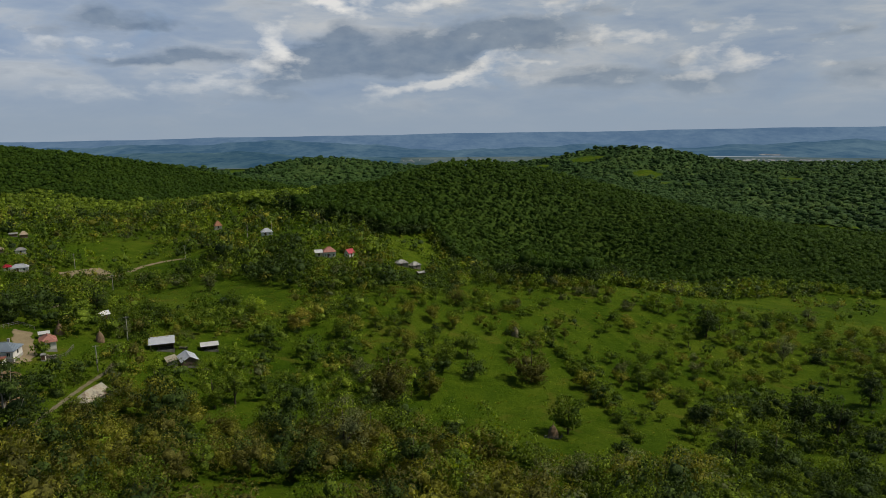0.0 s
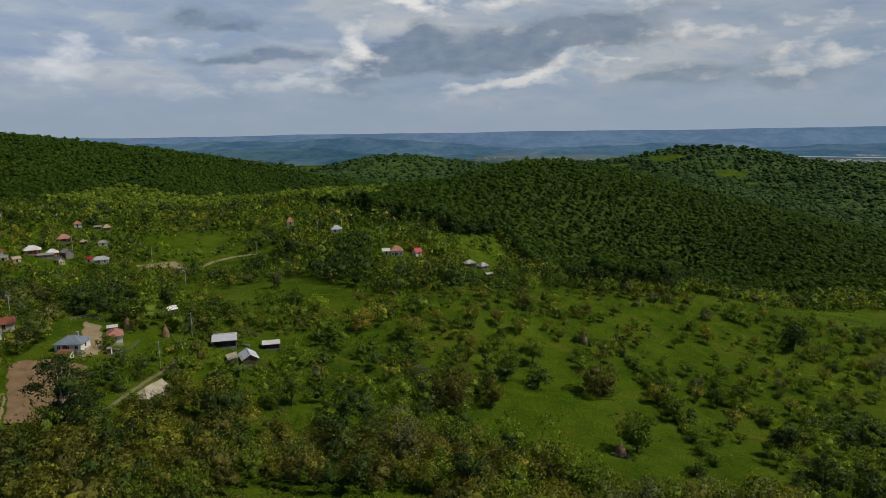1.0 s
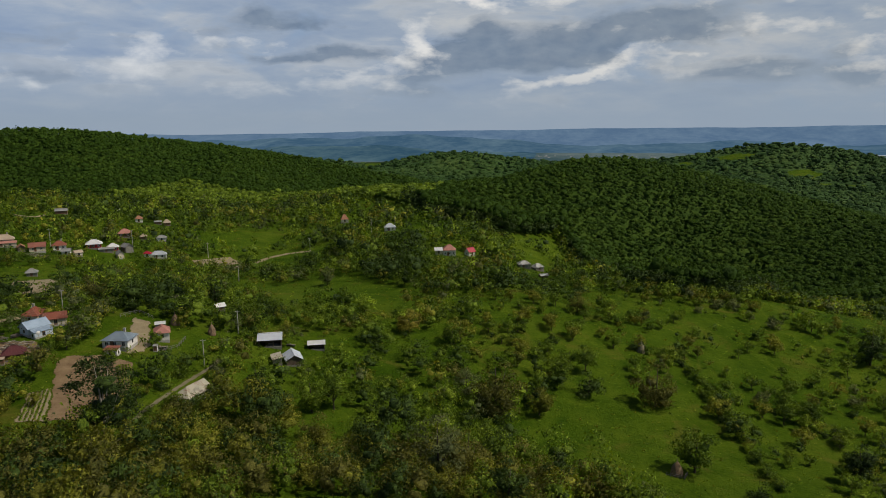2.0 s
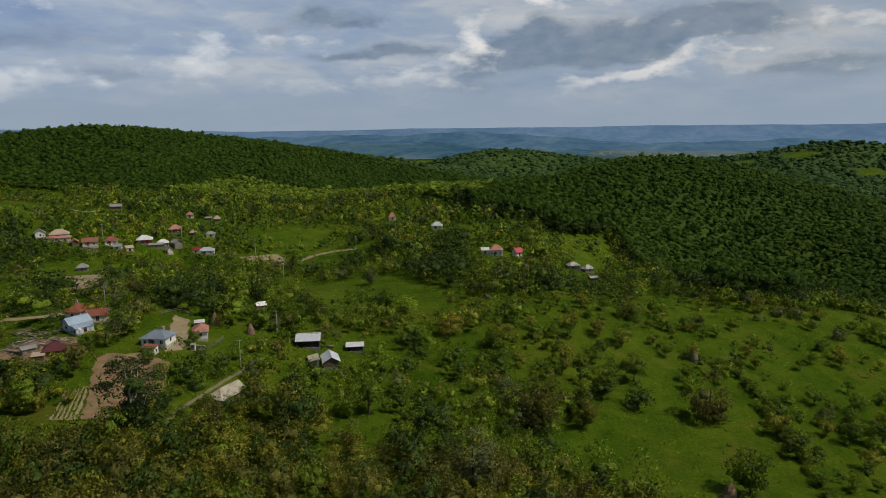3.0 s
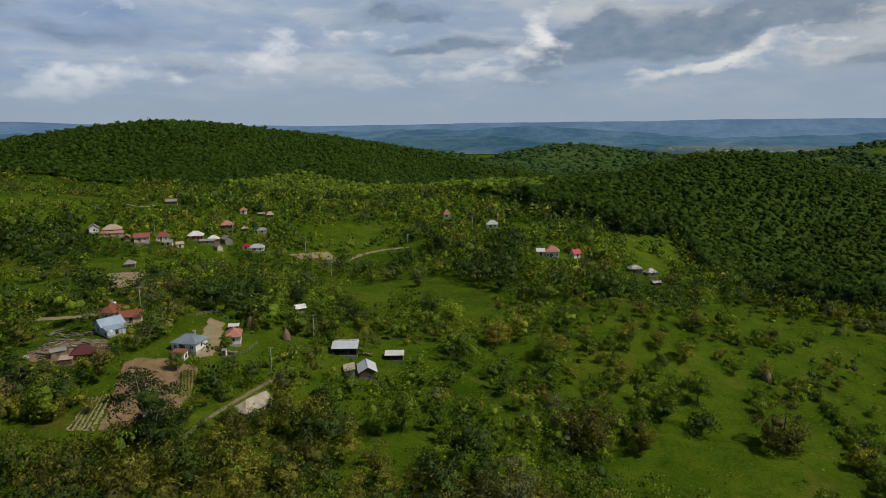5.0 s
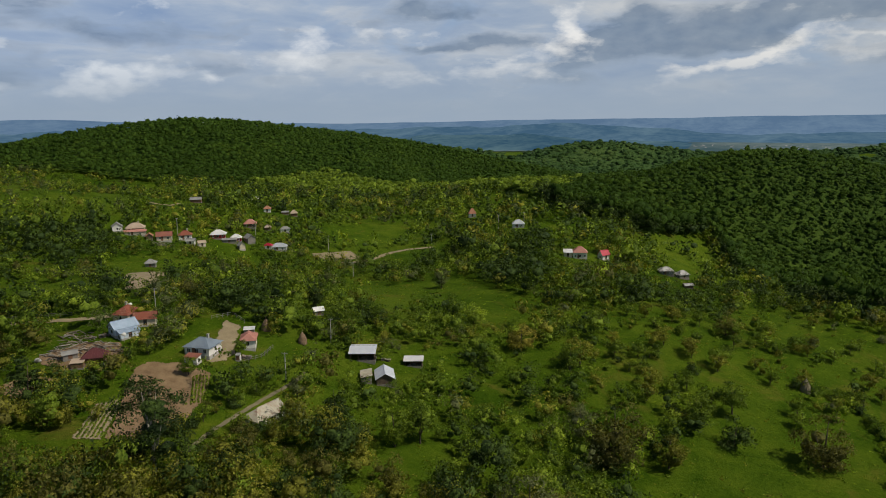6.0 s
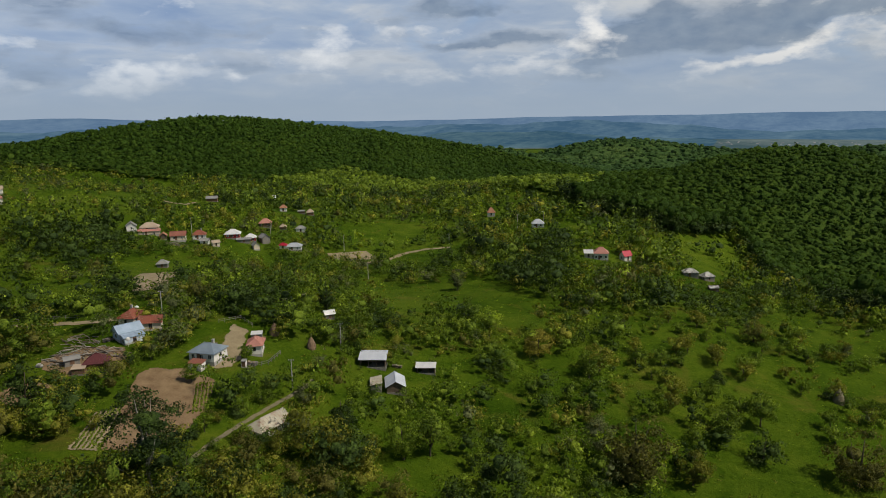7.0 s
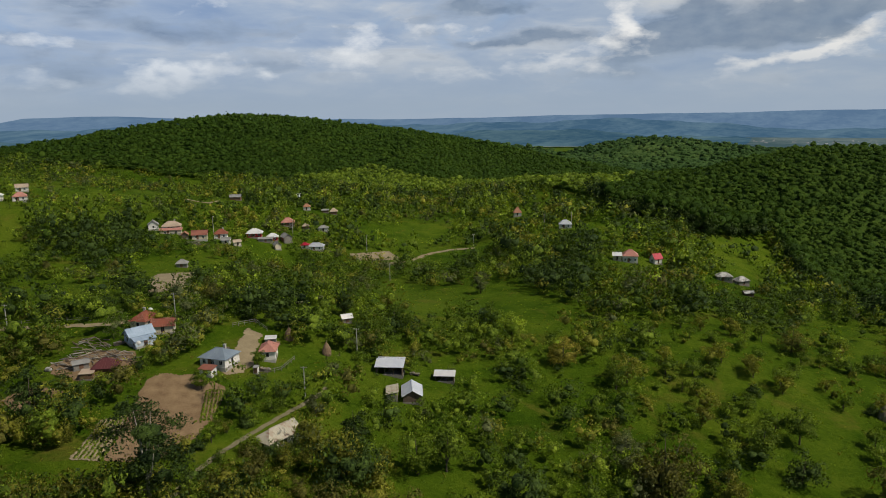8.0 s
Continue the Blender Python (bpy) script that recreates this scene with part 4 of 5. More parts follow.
def seam_lines(corners, gap):
    """Lines of standing seams up a roof plane: its first two corners are the eave."""
    a, b, c, d = Vector(corners[0]), Vector(corners[1]), Vector(corners[2]), Vector(corners[-1])
    along, width = (b - a).normalized(), (b - a).length
    first, last = (d - a).dot(along), (c - a).dot(along)
    lines, count = [], max(2, int(width / gap))
    for k in range(1, count):
        s = width * k / count
        lo = a + along * s
        if s < first:
            hi = a.lerp(d, s / first)
        elif s > last:
            hi = b.lerp(c, (width - s) / (width - last))
        else:
            hi = d.lerp(c, (s - first) / max(last - first, 1e-3))
        if (hi - lo).length > 0.3:
            lines.append((lo, hi))
    return lines


def roof_planes(style, l, w, wall, rise, over):
    """The roof's planes by style, eave first."""
    x, y, z, t = l / 2 + over, w / 2 + over, wall - over * rise / (w / 2) * 0.6, wall + rise
    if style == "gable":
        return [[(-x, -y, z), (x, -y, z), (x, 0, t), (-x, 0, t)], [(x, y, z), (-x, y, z), (-x, 0, t), (x, 0, t)]]
    if style == "hip":
        r = max(l / 2 - w * 0.42, 0.05)
        return [[(-x, -y, z), (x, -y, z), (r, 0, t), (-r, 0, t)], [(x, y, z), (-x, y, z), (-r, 0, t), (r, 0, t)],
                [(-x, y, z), (-x, -y, z), (-r, 0, t)], [(x, -y, z), (x, y, z), (r, 0, t)]]
    if style == "half":  # hipped at one end, gabled at the other
        r = max(l / 2 - w * 0.42, 0.05)
        return [[(-x, -y, z), (x, -y, z), (x, 0, t), (-r, 0, t)], [(x, y, z), (-x, y, z), (-r, 0, t), (x, 0, t)], [(-x, y, z), (-x, -y, z), (-r, 0, t)]]
    return [[(-x, -y, wall), (x, -y, wall), (x, y, t), (-x, y, t)]]


def building(name, x, y, turn, l, w, wall, rise, style, roof, walls, label, category="house", over=0.45, seams=0.0, windows=2, door=True, chimney=False, lift=0.0, open_front=False):
    """A small building on its plinth, with the walls, roof, openings and chimney as parts."""
    c, s = math.cos(radians(turn)), math.sin(radians(turn))
    feet = [land1(x + c * a - s * b, y + s * a + c * b) for a in (-l / 2, l / 2) for b in (-w / 2, w / 2)]
    z = (min(feet) + max(feet)) / 2 + lift
    base = new(name)
    base.matrix_world = pose(x, y, z, 0, 0, turn)
    HOUSE_SPOTS.append((x, y, max(l, w) * 0.62 + 1.0))
    drop = z - min(feet) + 0.5
    bm = bmesh.new()
    box(bm, -l / 2 - 0.08, l / 2 + 0.08, -w / 2 - 0.08, w / 2 + 0.08, -drop, 0.25)
    part("plinth", bm, CONCRETE if walls in ("white", "cream", "pale_blue") else WALL["grey_wood"], base)
    bm = bmesh.new()
    t = 0.25
    faces = [(-l / 2, l / 2, w / 2 - t, w / 2), (-l / 2, -l / 2 + t, -w / 2, w / 2 - t), (l / 2 - t, l / 2, -w / 2, w / 2 - t)]
    if not open_front:
        faces.append((-l / 2 + t, l / 2 - t, -w / 2, -w / 2 + t))
    for x0, x1, y0, y1 in faces:
        box(bm, x0, x1, y0, y1, 0.25, wall)
        part("wall", bm, WALL[walls], base)
        bm = bmesh.new()
    if style in ("gable", "half"):
        for e in ((-1, 1) if style == "gable" else (1,)):
            a, b = e * l / 2, e * (l / 2 - t)
            lo = [bm.verts.new((a, -w / 2, wall)), bm.verts.new((a, w / 2, wall)), bm.verts.new((a, 0, wall + rise - 0.08))]
            hi = [bm.verts.new((b, -w / 2, wall)), bm.verts.new((b, w / 2, wall)), bm.verts.new((b, 0, wall + rise - 0.08))]
            bm.faces.new(lo if e > 0 else lo[::-1])
            bm.faces.new(hi[::-1] if e > 0 else hi)
            for j in range(3):
                bm.faces.new((lo[j], lo[(j + 1) % 3], hi[(j + 1) % 3], hi[j]))
            bmesh.ops.recalc_face_normals(bm, faces=bm.faces)
            part("gable", bm, WALL[walls], base)
            bm = bmesh.new()
    if style == "mono":
        for a in (-l / 2, l / 2 - t):
            q = [(a, -w / 2), (a + t, -w / 2), (a + t, w / 2), (a, w / 2)]
            lo = [bm.verts.new((px, py, wall)) for px, py in q]
            hi = [bm.verts.new((px, py, wall + rise * (py + w / 2) / w - 0.1)) for px, py in q]
            for k in range(4):
                bm.faces.new((lo[k], lo[(k + 1) % 4], hi[(k + 1) % 4], hi[k]))
            part("gable", bm, WALL[walls], base)
            bm = bmesh.new()
        box(bm, -l / 2 + t, l / 2 - t, w / 2 - t, w / 2, wall, wall + rise - 0.12)
        part("wall", bm, WALL[walls], base)
        bm = bmesh.new()
    bm.free()
    roof_ob = None
    for p in roof_planes(style, l, w, wall, rise, over):
        bm = bmesh.new()
        slab(bm, p, 0.09)
        slope = part("roof_slope", bm, ROOF[roof], base)
        roof_ob = roof_ob or slope
        for line in seam_lines(p, seams) if seams else ():
            bm = bmesh.new()
            tube(bm, line, [0.05, 0.05], 4)
            seam = new("seam", mesh_from(bm, "seam", ROOF[roof]))
            seam.parent = slope
    if style != "mono":
        r = l / 2 + over if style == "gable" else max(l / 2 - w * 0.42, 0.05)
        bm = bmesh.new()
        box(bm, -r, (l / 2 + over) if style == "half" else r, -0.12, 0.12, wall + rise - 0.02, wall + rise + 0.07)
        ridge = new("ridge_cap", mesh_from(bm, "ridge_cap", ROOF[roof]))
        ridge.parent = roof_ob
    high = min(wall - 0.5, 2.2)
    # windows on both long sides and the ends
    spots = [((-0.5 + (k + 0.5) / windows) * l, e) for k in range(windows) for e in (-1, 1)] if windows else []
    for wx, e in spots:
        if open_front and e < 0:
            continue
        bm = bmesh.new()
        box(bm, wx - 0.5, wx + 0.5, e * w / 2 - 0.03, e * w / 2 + 0.03, high - 1.25, high)
        frame_ob = part("window", bm, PAINT, base)
        bm = bmesh.new()
        for sx in (-0.22, 0.22):
            box(bm, wx + sx - 0.18, wx + sx + 0.18, e * w / 2 - 0.045, e * w / 2 + 0.045, high - 1.15, high - 0.1)
        pane = new("pane", mesh_from(bm, "pane", PANE))
        pane.parent = frame_ob
    if windows:
        for e in (-1, 1):
            bm = bmesh.new()
            box(bm, e * l / 2 - 0.03, e * l / 2 + 0.03, -0.5, 0.5, high - 1.25, high)
            frame_ob = part("window", bm, PAINT, base)
            bm = bmesh.new()
            box(bm, e * l / 2 - 0.045, e * l / 2 + 0.045, -0.4, 0.4, high - 1.15, high - 0.1)
            pane = new("pane", mesh_from(bm, "pane", PANE))
            pane.parent = frame_ob
    if door and not open_front:
        bm = bmesh.new()
        dx = -l * 0.12 if windows > 1 else 0.0
        box(bm, dx - 0.48, dx + 0.48, -w / 2 - 0.04, -w / 2 + 0.04, 0.25, min(2.3, wall - 0.15))
        part("door", bm, WALL["brown"], base, "brown wooden door")
    if open_front:
        for k in range(4):
            px = -l / 2 + 0.12 + k * (l - 0.24) / 3
            bm = bmesh.new()
            box(bm, px - 0.09, px + 0.09, -w / 2, -w / 2 + 0.18, 0.1, wall)
            part("post", bm, WALL["wood"], base)
    if chimney:
        bm = bmesh.new()
        box(bm, l * 0.18 - 0.28, l * 0.18 + 0.28, 0.3, 0.86, wall + rise * 0.45, wall + rise + 0.7)
        box(bm, l * 0.18 - 0.36, l * 0.18 + 0.36, 0.22, 0.94, wall + rise + 0.7, wall + rise + 0.8)
        part("chimney", bm, CONCRETE, base, "short plastered chimney")
    return tagged(base, label, category)


old = building("old_house", -91.7, 172.0, 80, 8.23, 4.54, 1.97, 1.76, "half", "cement", "white", "old long house with a stained cement sheet roof", over=0.55, seams=0.9, windows=3)


def balcony(house):
    """The wooden gallery at the gable end of the old house."""
    for k in range(5):
        bm = bmesh.new()
        py = -2.25 + k * 1.12
        box(bm, 5.25, 5.38, py - 0.06, py + 0.06, 0.0, 1.95)
        part("post", bm, WALL["wood"], house)
    for z in (0.6, 0.9, 1.9):
        bm = bmesh.new()
        box(bm, 5.27, 5.36, -2.35, 2.35, z - 0.05, z + 0.05)
        part("rail", bm, WALL["wood"], house)
    bm = bmesh.new()
    box(bm, 4.42, 5.42, -2.35, 2.35, 0.0, 0.14)
    part("deck", bm, WALL["wood"], house)


balcony(old)
building("barn", -91.3, 217.6, 22, 7.22, 4.18, 2.47, 1.23, "mono", "pale", "wood", "dark timber barn with a bright zinc lean roof", "barn", 0.35, 0.75, windows=0, door=False, open_front=True)
building("barn", -80.6, 210.6, -59, 6.88, 4.64, 1.95, 1.44, "gable", "pale", "wood", "timber barn with a pale blue-grey sheet gable roof", "barn", 0.45, 0.8, windows=0)
building("shed", -84.6, 207.4, -59, 5.21, 2.69, 1.6, 0.59, "mono", "cement", "grey_wood", "old grey lean-to shed beside the barn", "shed", 0.3, 0.6, windows=0)
building("shed", -78.6, 225.2, 22, 5.21, 2.86, 1.89, 0.5, "mono", "white", "wood", "low dark shed with a flat white sheet roof", "shed", 0.35, 0.8, windows=0, open_front=True)
building("farmhouse", -123.4, 188.0, 10, 7.22, 6.22, 2.62, 1.68, "hip", "slate", "white", "white farmhouse with a slate-blue sheet hip roof", chimney=True, seams=0.7, windows=3)
building("lean_to", -121.8, 182.2, 10, 3.53, 2.18, 1.64, 0.5, "mono", "red", "white", "white lean-to annex with a red roof", "annex", 0.25, 0.5, windows=1)
building("summer_kitchen", -117.4, 199.4, 123, 5.71, 3.86, 2.71, 1.43, "hip", "pink", "white", "white plastered house with a faded pink hip roof", seams=0.6, windows=2)
building("shed", -122.0, 205.6, 33, 2.86, 2.02, 1.72, 0.34, "mono", "white", "grey_wood", "tiny white-roofed shed behind the pink-roofed house", "shed", 0.2, 0.5, windows=0)
building("outhouse", -114.0, 190.6, 20, 1.09, 1.09, 1.72, 0.25, "mono", "grey", "white", "small white wooden outhouse in the yard", "outhouse", 0.15, windows=0)
building("blue_house", -148.2, 184.6, 72, 6.2, 4.2, 2.3, 1.6, "gable", "blue", "pale_blue", "pale blue house with a light blue sheet gable roof", seams=0.7, windows=2)
building("annex", -144.9, 183.4, 72, 5.38, 1.85, 1.8, 0.67, "mono", "blue", "pale_blue", "low pale blue annex under a lean sheet roof", "annex", 0.25, 0.7, windows=1)
building("red_house", -154.2, 191.6, 105, 6.22, 4.54, 2.62, 1.68, "hip", "rust", "cream", "house with a rusty red sheet hip roof", seams=0.6, windows=2, chimney=True)
building("red_annex", -147.4, 192.0, 40, 5.54, 3.86, 2.3, 1.43, "gable", "rust", "cream", "annex with a rust-red gable roof", "annex", seams=0.6, windows=1)
building("pavilion", -141.6, 169.4, 35, 4.7, 4.2, 1.97, 1.6, "hip", "maroon", "brown", "brown timber shed with a dark maroon pyramid roof", "shed", 0.6, 0.6, windows=0)
building("shed", -142.6, 165.0, 35, 2.86, 2.18, 1.64, 0.42, "mono", "beige", "brown", "small brown board shed with a pale flat roof", "shed", 0.2, windows=0)
building("shed", -148.6, 167.6, 60, 3.36, 2.52, 1.6, 0.59, "gable", "grey", "grey_wood", "low grey board shed beside stacked timber", "shed", 0.3, 0.5, windows=0)
# the upper hamlet
building("hamlet_house", -270.0, 305.5, 42, 8.4, 6.4, 2.4, 2.08, "hip", "beige", "cream", "broad house with a beige tiled hip roof", windows=3, chimney=True)
building("gable_barn", -275.6, 299.4, -40, 5.6, 4.48, 2.4, 1.76, "gable", "grey", "white", "barn with a grey gable roof and pale front", "barn", windows=1)
building("long_shed", -266.4, 301.6, 42, 10, 2.72, 1.84, 0.64, "mono", "pink", "cream", "long low shed with a pinkish sheet roof", "shed", windows=2)
building("red_roof_house", -253.6, 307.6, 40, 6.88, 5.6, 2.56, 1.76, "gable", "red", "cream", "house with a red tiled gable roof", windows=2)
building("red_roof_house", -249.6, 317.4, 40, 6.08, 5.28, 2.56, 1.92, "hip", "rust", "white", "house with a red hip roof and white wall", windows=2, chimney=True)
building("shed", -258.4, 302.8, -45, 4.48, 2.88, 1.92, 1.12, "gable", "orange", "wood", "timber shed with a faded orange roof", "shed", windows=0)
building("shed", -243.0, 314.0, 30, 3.84, 2.88, 1.92, 1.04, "gable", "grey", "white", "small white shed with a grey gable roof", "shed", windows=1)
building("shed", -238.2, 316.0, 60, 3.36, 2.56, 2.08, 0.96, "gable", "beige", "cream", "small cream shed with a beige gable roof", "shed", windows=1)
building("white_roof_house", -242.4, 333.4, 36, 7.04, 5.6, 2.56, 1.84, "hip", "white", "red", "house with a shiny white roof and red walls", over=0.7, windows=3)
building("white_roof_annex", -234.8, 338.0, 36, 5.28, 4.48, 2.24, 1.6, "hip", "white", "red", "white-roofed annex with red walls", "annex", windows=2)
building("gable_shed", -230.4, 343.4, -30, 5.6, 4.16, 2.72, 1.6, "gable", "grey", "grey_wood", "grey board shed with a gable roof", "shed", windows=0)
building("long_shed", -235.0, 333.0, 36, 6.88, 2.4, 1.76, 0.56, "mono", "grey", "grey_wood", "long grey board shed before the white-roofed house", "shed", windows=0)
building("corn_crib", -225.6, 330.6, -35, 3.68, 2.88, 2.4, 1.52, "gable", "grey", "cream", "narrow board crib with a grey gable roof", "shed", windows=0)
building("metal_roof_house", -215.8, 349.0, 30, 7.68, 5.12, 2.08, 1.52, "hip", "zinc", "white", "low house with a patched zinc roof", windows=2)
building("metal_roof_annex", -219.8, 345.0, 30, 3.68, 3.2, 1.92, 1.04, "hip", "crimson", "white", "annex with a small bright red roof", "annex", windows=1)
building("brown_hip_house", -245.4, 363.4, 34, 6.4, 5.28, 2.4, 2.16, "hip", "pink", "wood", "house with a brownish pink hip roof", windows=2)
building("hut", -238.0, 369.4, 34, 3.2, 2.88, 1.76, 1.28, "hip", "beige", "brown", "small hut with a beige pointed roof", "hut", windows=0)
building("hut", -231.0, 376.0, 34, 5.12, 3.68, 2.24, 1.28, "hip", "grey", "white", "hut with a grey roof and white front", "hut", windows=1)
building("orange_roof_hut", -264.0, 404.0, 33, 4, 3.52, 2.56, 1.6, "hip", "orange", "white", "tall white hut with an orange tiled roof", "hut", windows=1)
building("brown_shed", -252.0, 415.0, 33, 4, 3.36, 2.24, 1.76, "hip", "beige", "brown", "brown board shed with a beige pointed roof", "shed", windows=0)
building("brown_shed", -256.6, 412.4, 33, 4, 2.4, 1.6, 0.56, "mono", "grey", "brown", "low brown lean-to beside a shed", "shed", windows=0)
building("grey_shed", -219.8, 265.0, 38, 4, 3.52, 2, 1.36, "hip", "grey", "grey_wood", "grey board hay shed on the open meadow", "shed", 0.5, windows=0)
building("west_house", -339.0, 275.0, 52, 6.08, 5.12, 2.4, 1.92, "hip", "pink", "white", "house with a pinkish hip roof", windows=2)
building("west_house", -345.0, 266.0, 52, 7.2, 5.12, 2.24, 1.6, "hip", "white", "white", "house with a white sheet roof", windows=2)
building("west_house", -356.0, 287.0, 52, 5.6, 4.48, 2.24, 1.6, "gable", "beige", "white", "white house with a beige gable roof", windows=2)
building("small_shelter", -119.6, 238.0, 50, 3.02, 2.52, 1.8, 0.92, "gable", "white", "grey_wood", "little shelter with a white sheet gable roof", "shed", 0.4, windows=0)
building("brown_shed", -301.0, 383.0, 33, 6.2, 3.8, 2.2, 1.3, "gable", "grey", "brown", "low brown board shed on the upper slope", "shed", windows=0)
building("white_hut", -341.0, 491.0, 30, 4.4, 3.6, 2.2, 1.8, "gable", "white", "white", "tiny white hut high among the bushes", "hut", windows=0)
# houses by the forest
building("forest_hut", -158.0, 486.0, 25, 4.86, 4.5, 2.39, 3.06, "hip", "orange", "white", "hut with a steep orange pyramid roof in the trees", "hut", windows=1, lift=0.6)
building("forest_house", -115.4, 452.0, 20, 6.84, 5.76, 2.58, 2.16, "hip", "zinc", "white", "small house with a pale zinc hip roof", windows=2)
building("villa", -65.4, 394.0, 16, 6.84, 6.3, 3.5, 2.52, "hip", "pink", "white", "white two-tier house with a pink hip roof", windows=3)
building("villa_annex", -70.8, 391.0, 16, 3.78, 3.78, 2.39, 1.08, "mono", "white", "cream", "pale annex beside the pink-roofed house", "annex", windows=1)
building("red_hut", -55.4, 405.6, 50, 4.5, 3.96, 2.76, 2.16, "gable", "crimson", "white", "white hut with a bright crimson gable roof", "hut", windows=1)
building("derelict_house", -25.4, 418.0, 20, 6.84, 5.4, 2.39, 1.62, "hip", "torn", "grey_wood", "derelict house with torn white sheeting", "house", windows=2)
building("derelict_annex", -17.6, 421.0, 40, 5.76, 4.5, 2.39, 1.8, "hip", "torn", "grey_wood", "derelict annex with torn white sheeting", "annex", windows=1)
building("derelict_shed", -13.0, 397.0, 30, 4.14, 2.88, 1.66, 0.72, "gable", "torn", "wood", "collapsed low shed with white sheeting", "shed", windows=0)


def pole(x, y, h, mat=CONCRETE, arms=1):
    base = new("utility_pole")
    base.matrix_world = pose(x, y, land1(x, y), 0, 0, 20)
    bm = bmesh.new()
    tube(bm, [(0, 0, -0.8), (0, 0, h * 0.5), (0, 0, h)], [0.19, 0.15, 0.11], 8)
    part("pole", bm, mat, base)
    for k in range(arms):
        bm = bmesh.new()
        box(bm, -0.75, 0.75, -0.05, 0.05, h - 0.35 - 0.4 * k, h - 0.25 - 0.4 * k)
        arm = part("cross_arm", bm, mat, base)
        for e in (-0.65, 0.0, 0.65):
            bm = bmesh.new()
            tube(bm, [(e, 0, h - 0.26 - 0.4 * k), (e, 0, h - 0.08 - 0.4 * k)], [0.05, 0.03], 6)
            ins = new("insulator", mesh_from(bm, "insulator", PAINT))
            ins.parent = arm
    return tagged(base, "pale concrete utility pole with a cross arm", "pole", "utility poles")


for px, py, ph in ((-139.6, 217.6, 8.4), (-102.9, 219.0, 8.0), (-98.8, 190.4, 8.0), (-196.6, 179.0, 7.0), (-113.0, 456.0, 8.5), (-126.8, 448.0, 8.5),
                   (-151.3, 403.0, 8.5), (-255.0, 318.0, 9.0), (-233.0, 352.0, 9.0), (-150.5, 199.0, 8.0), (-160.0, 330.0, 8.0), (-200.0, 372.0, 8.5)):
    pole(px, py, ph)


def haystack(x, y, r, h, mat, label):
    """A stack heaped round a pole, with its foot frame."""
    base = new("haystack")
    base.matrix_world = pose(x, y, land1(x, y))
    rg = np.random.default_rng(int(abs(x * 10)))
    bm = bmesh.new()
    rings = []
    for k, (f, g) in enumerate(((0.92, -0.2), (1.0, 0.12), (0.96, 0.32), (0.80, 0.55), (0.52, 0.78), (0.22, 0.94), (0.06, 1.0))):
        rings.append([bm.verts.new((math.cos(a) * r * f * rg.uniform(0.9, 1.1), math.sin(a) * r * f * rg.uniform(0.9, 1.1), h * g)) for a in np.linspace(0, 6.2832, 15)[:-1]])
    for lo, hi in zip(rings, rings[1:]):
        for j in range(14):
            bm.faces.new((lo[j], lo[(j + 1) % 14], hi[(j + 1) % 14], hi[j]))
    bm.faces.new(rings[-1])
    part("hay", bm, mat, base)
    bm = bmesh.new()
    tube(bm, [(0, 0, h * 0.8), (0.05, 0, h + 0.8)], [0.07, 0.05], 6)
    part("pole", bm, TIMBER, base)
    return tagged(base, label, "haystack", "haystacks")


haystack(31.6, 191.0, 1.6, 3.8, STRAW, "old brown haystack round a pole under a tree")
haystack(29.6, 279.0, 1.6, 4.2, PALE_STRAW, "pale weathered haystack round a pole")
haystack(-108.6, 212.6, 1.3, 3.4, STRAW, "brown haystack by the hedge")
haystack(-120.6, 211.6, 1.4, 3.6, STRAW, "brown haystack behind the yard")


def fence(points, gap, h, label, rails=2):
    """Posts with rails, along a line of plan points."""
    base = new("fence")
    x0, y0 = points[0]
    base.matrix_world = pose(x0, y0, land1(x0, y0))
    for (ax, ay), (bx, by) in zip(points, points[1:]):
        n = max(1, int(math.hypot(bx - ax, by - ay) / gap))
        spots = [(ax + (bx - ax) * k / n, ay + (by - ay) * k / n) for k in range(n + 1)]
        for k, (px, py) in enumerate(spots):
            z = land1(px, py) - land1(x0, y0)
            bm = bmesh.new()
            tube(bm, [(px - x0, py - y0, z - 0.4), (px - x0 + 0.03, py - y0, z + h * (0.94 + 0.1 * ((k * 7) % 3) / 3))], [0.08, 0.06], 5)
            part("post", bm, WALL["grey_wood"], base)
            if k:
                qx, qy = spots[k - 1]
                zq = land1(qx, qy) - land1(x0, y0)
                for r in range(rails):
                    f = h * (0.45 + 0.42 * r)
                    bm = bmesh.new()
                    tube(bm, [(qx - x0, qy - y0, zq + f), (px - x0, py - y0, z + f)], [0.05, 0.05], 4)
                    part("rail", bm, WALL["grey_wood"], base)
    return tagged(base, label, "fence")


fence([(28.8, 189.4), (33.2, 188.8), (34.4, 192.0)], 1.0, 1.1, "low pale rail fence round the haystack")
fence([(-128, 211), (-134, 213), (-136, 206)], 1.6, 1.3, "weathered grey wooden yard fence")
fence([(-112.4, 190.0), (-110.6, 196.0), (-112.0, 203.0)], 1.6, 1.3, "weathered grey wooden fence beside the house")
fence([(-232, 176.2), (-210, 178.6), (-190, 182.4), (-172, 188.0)], 3.4, 1.2, "post and rail fence along the lane")


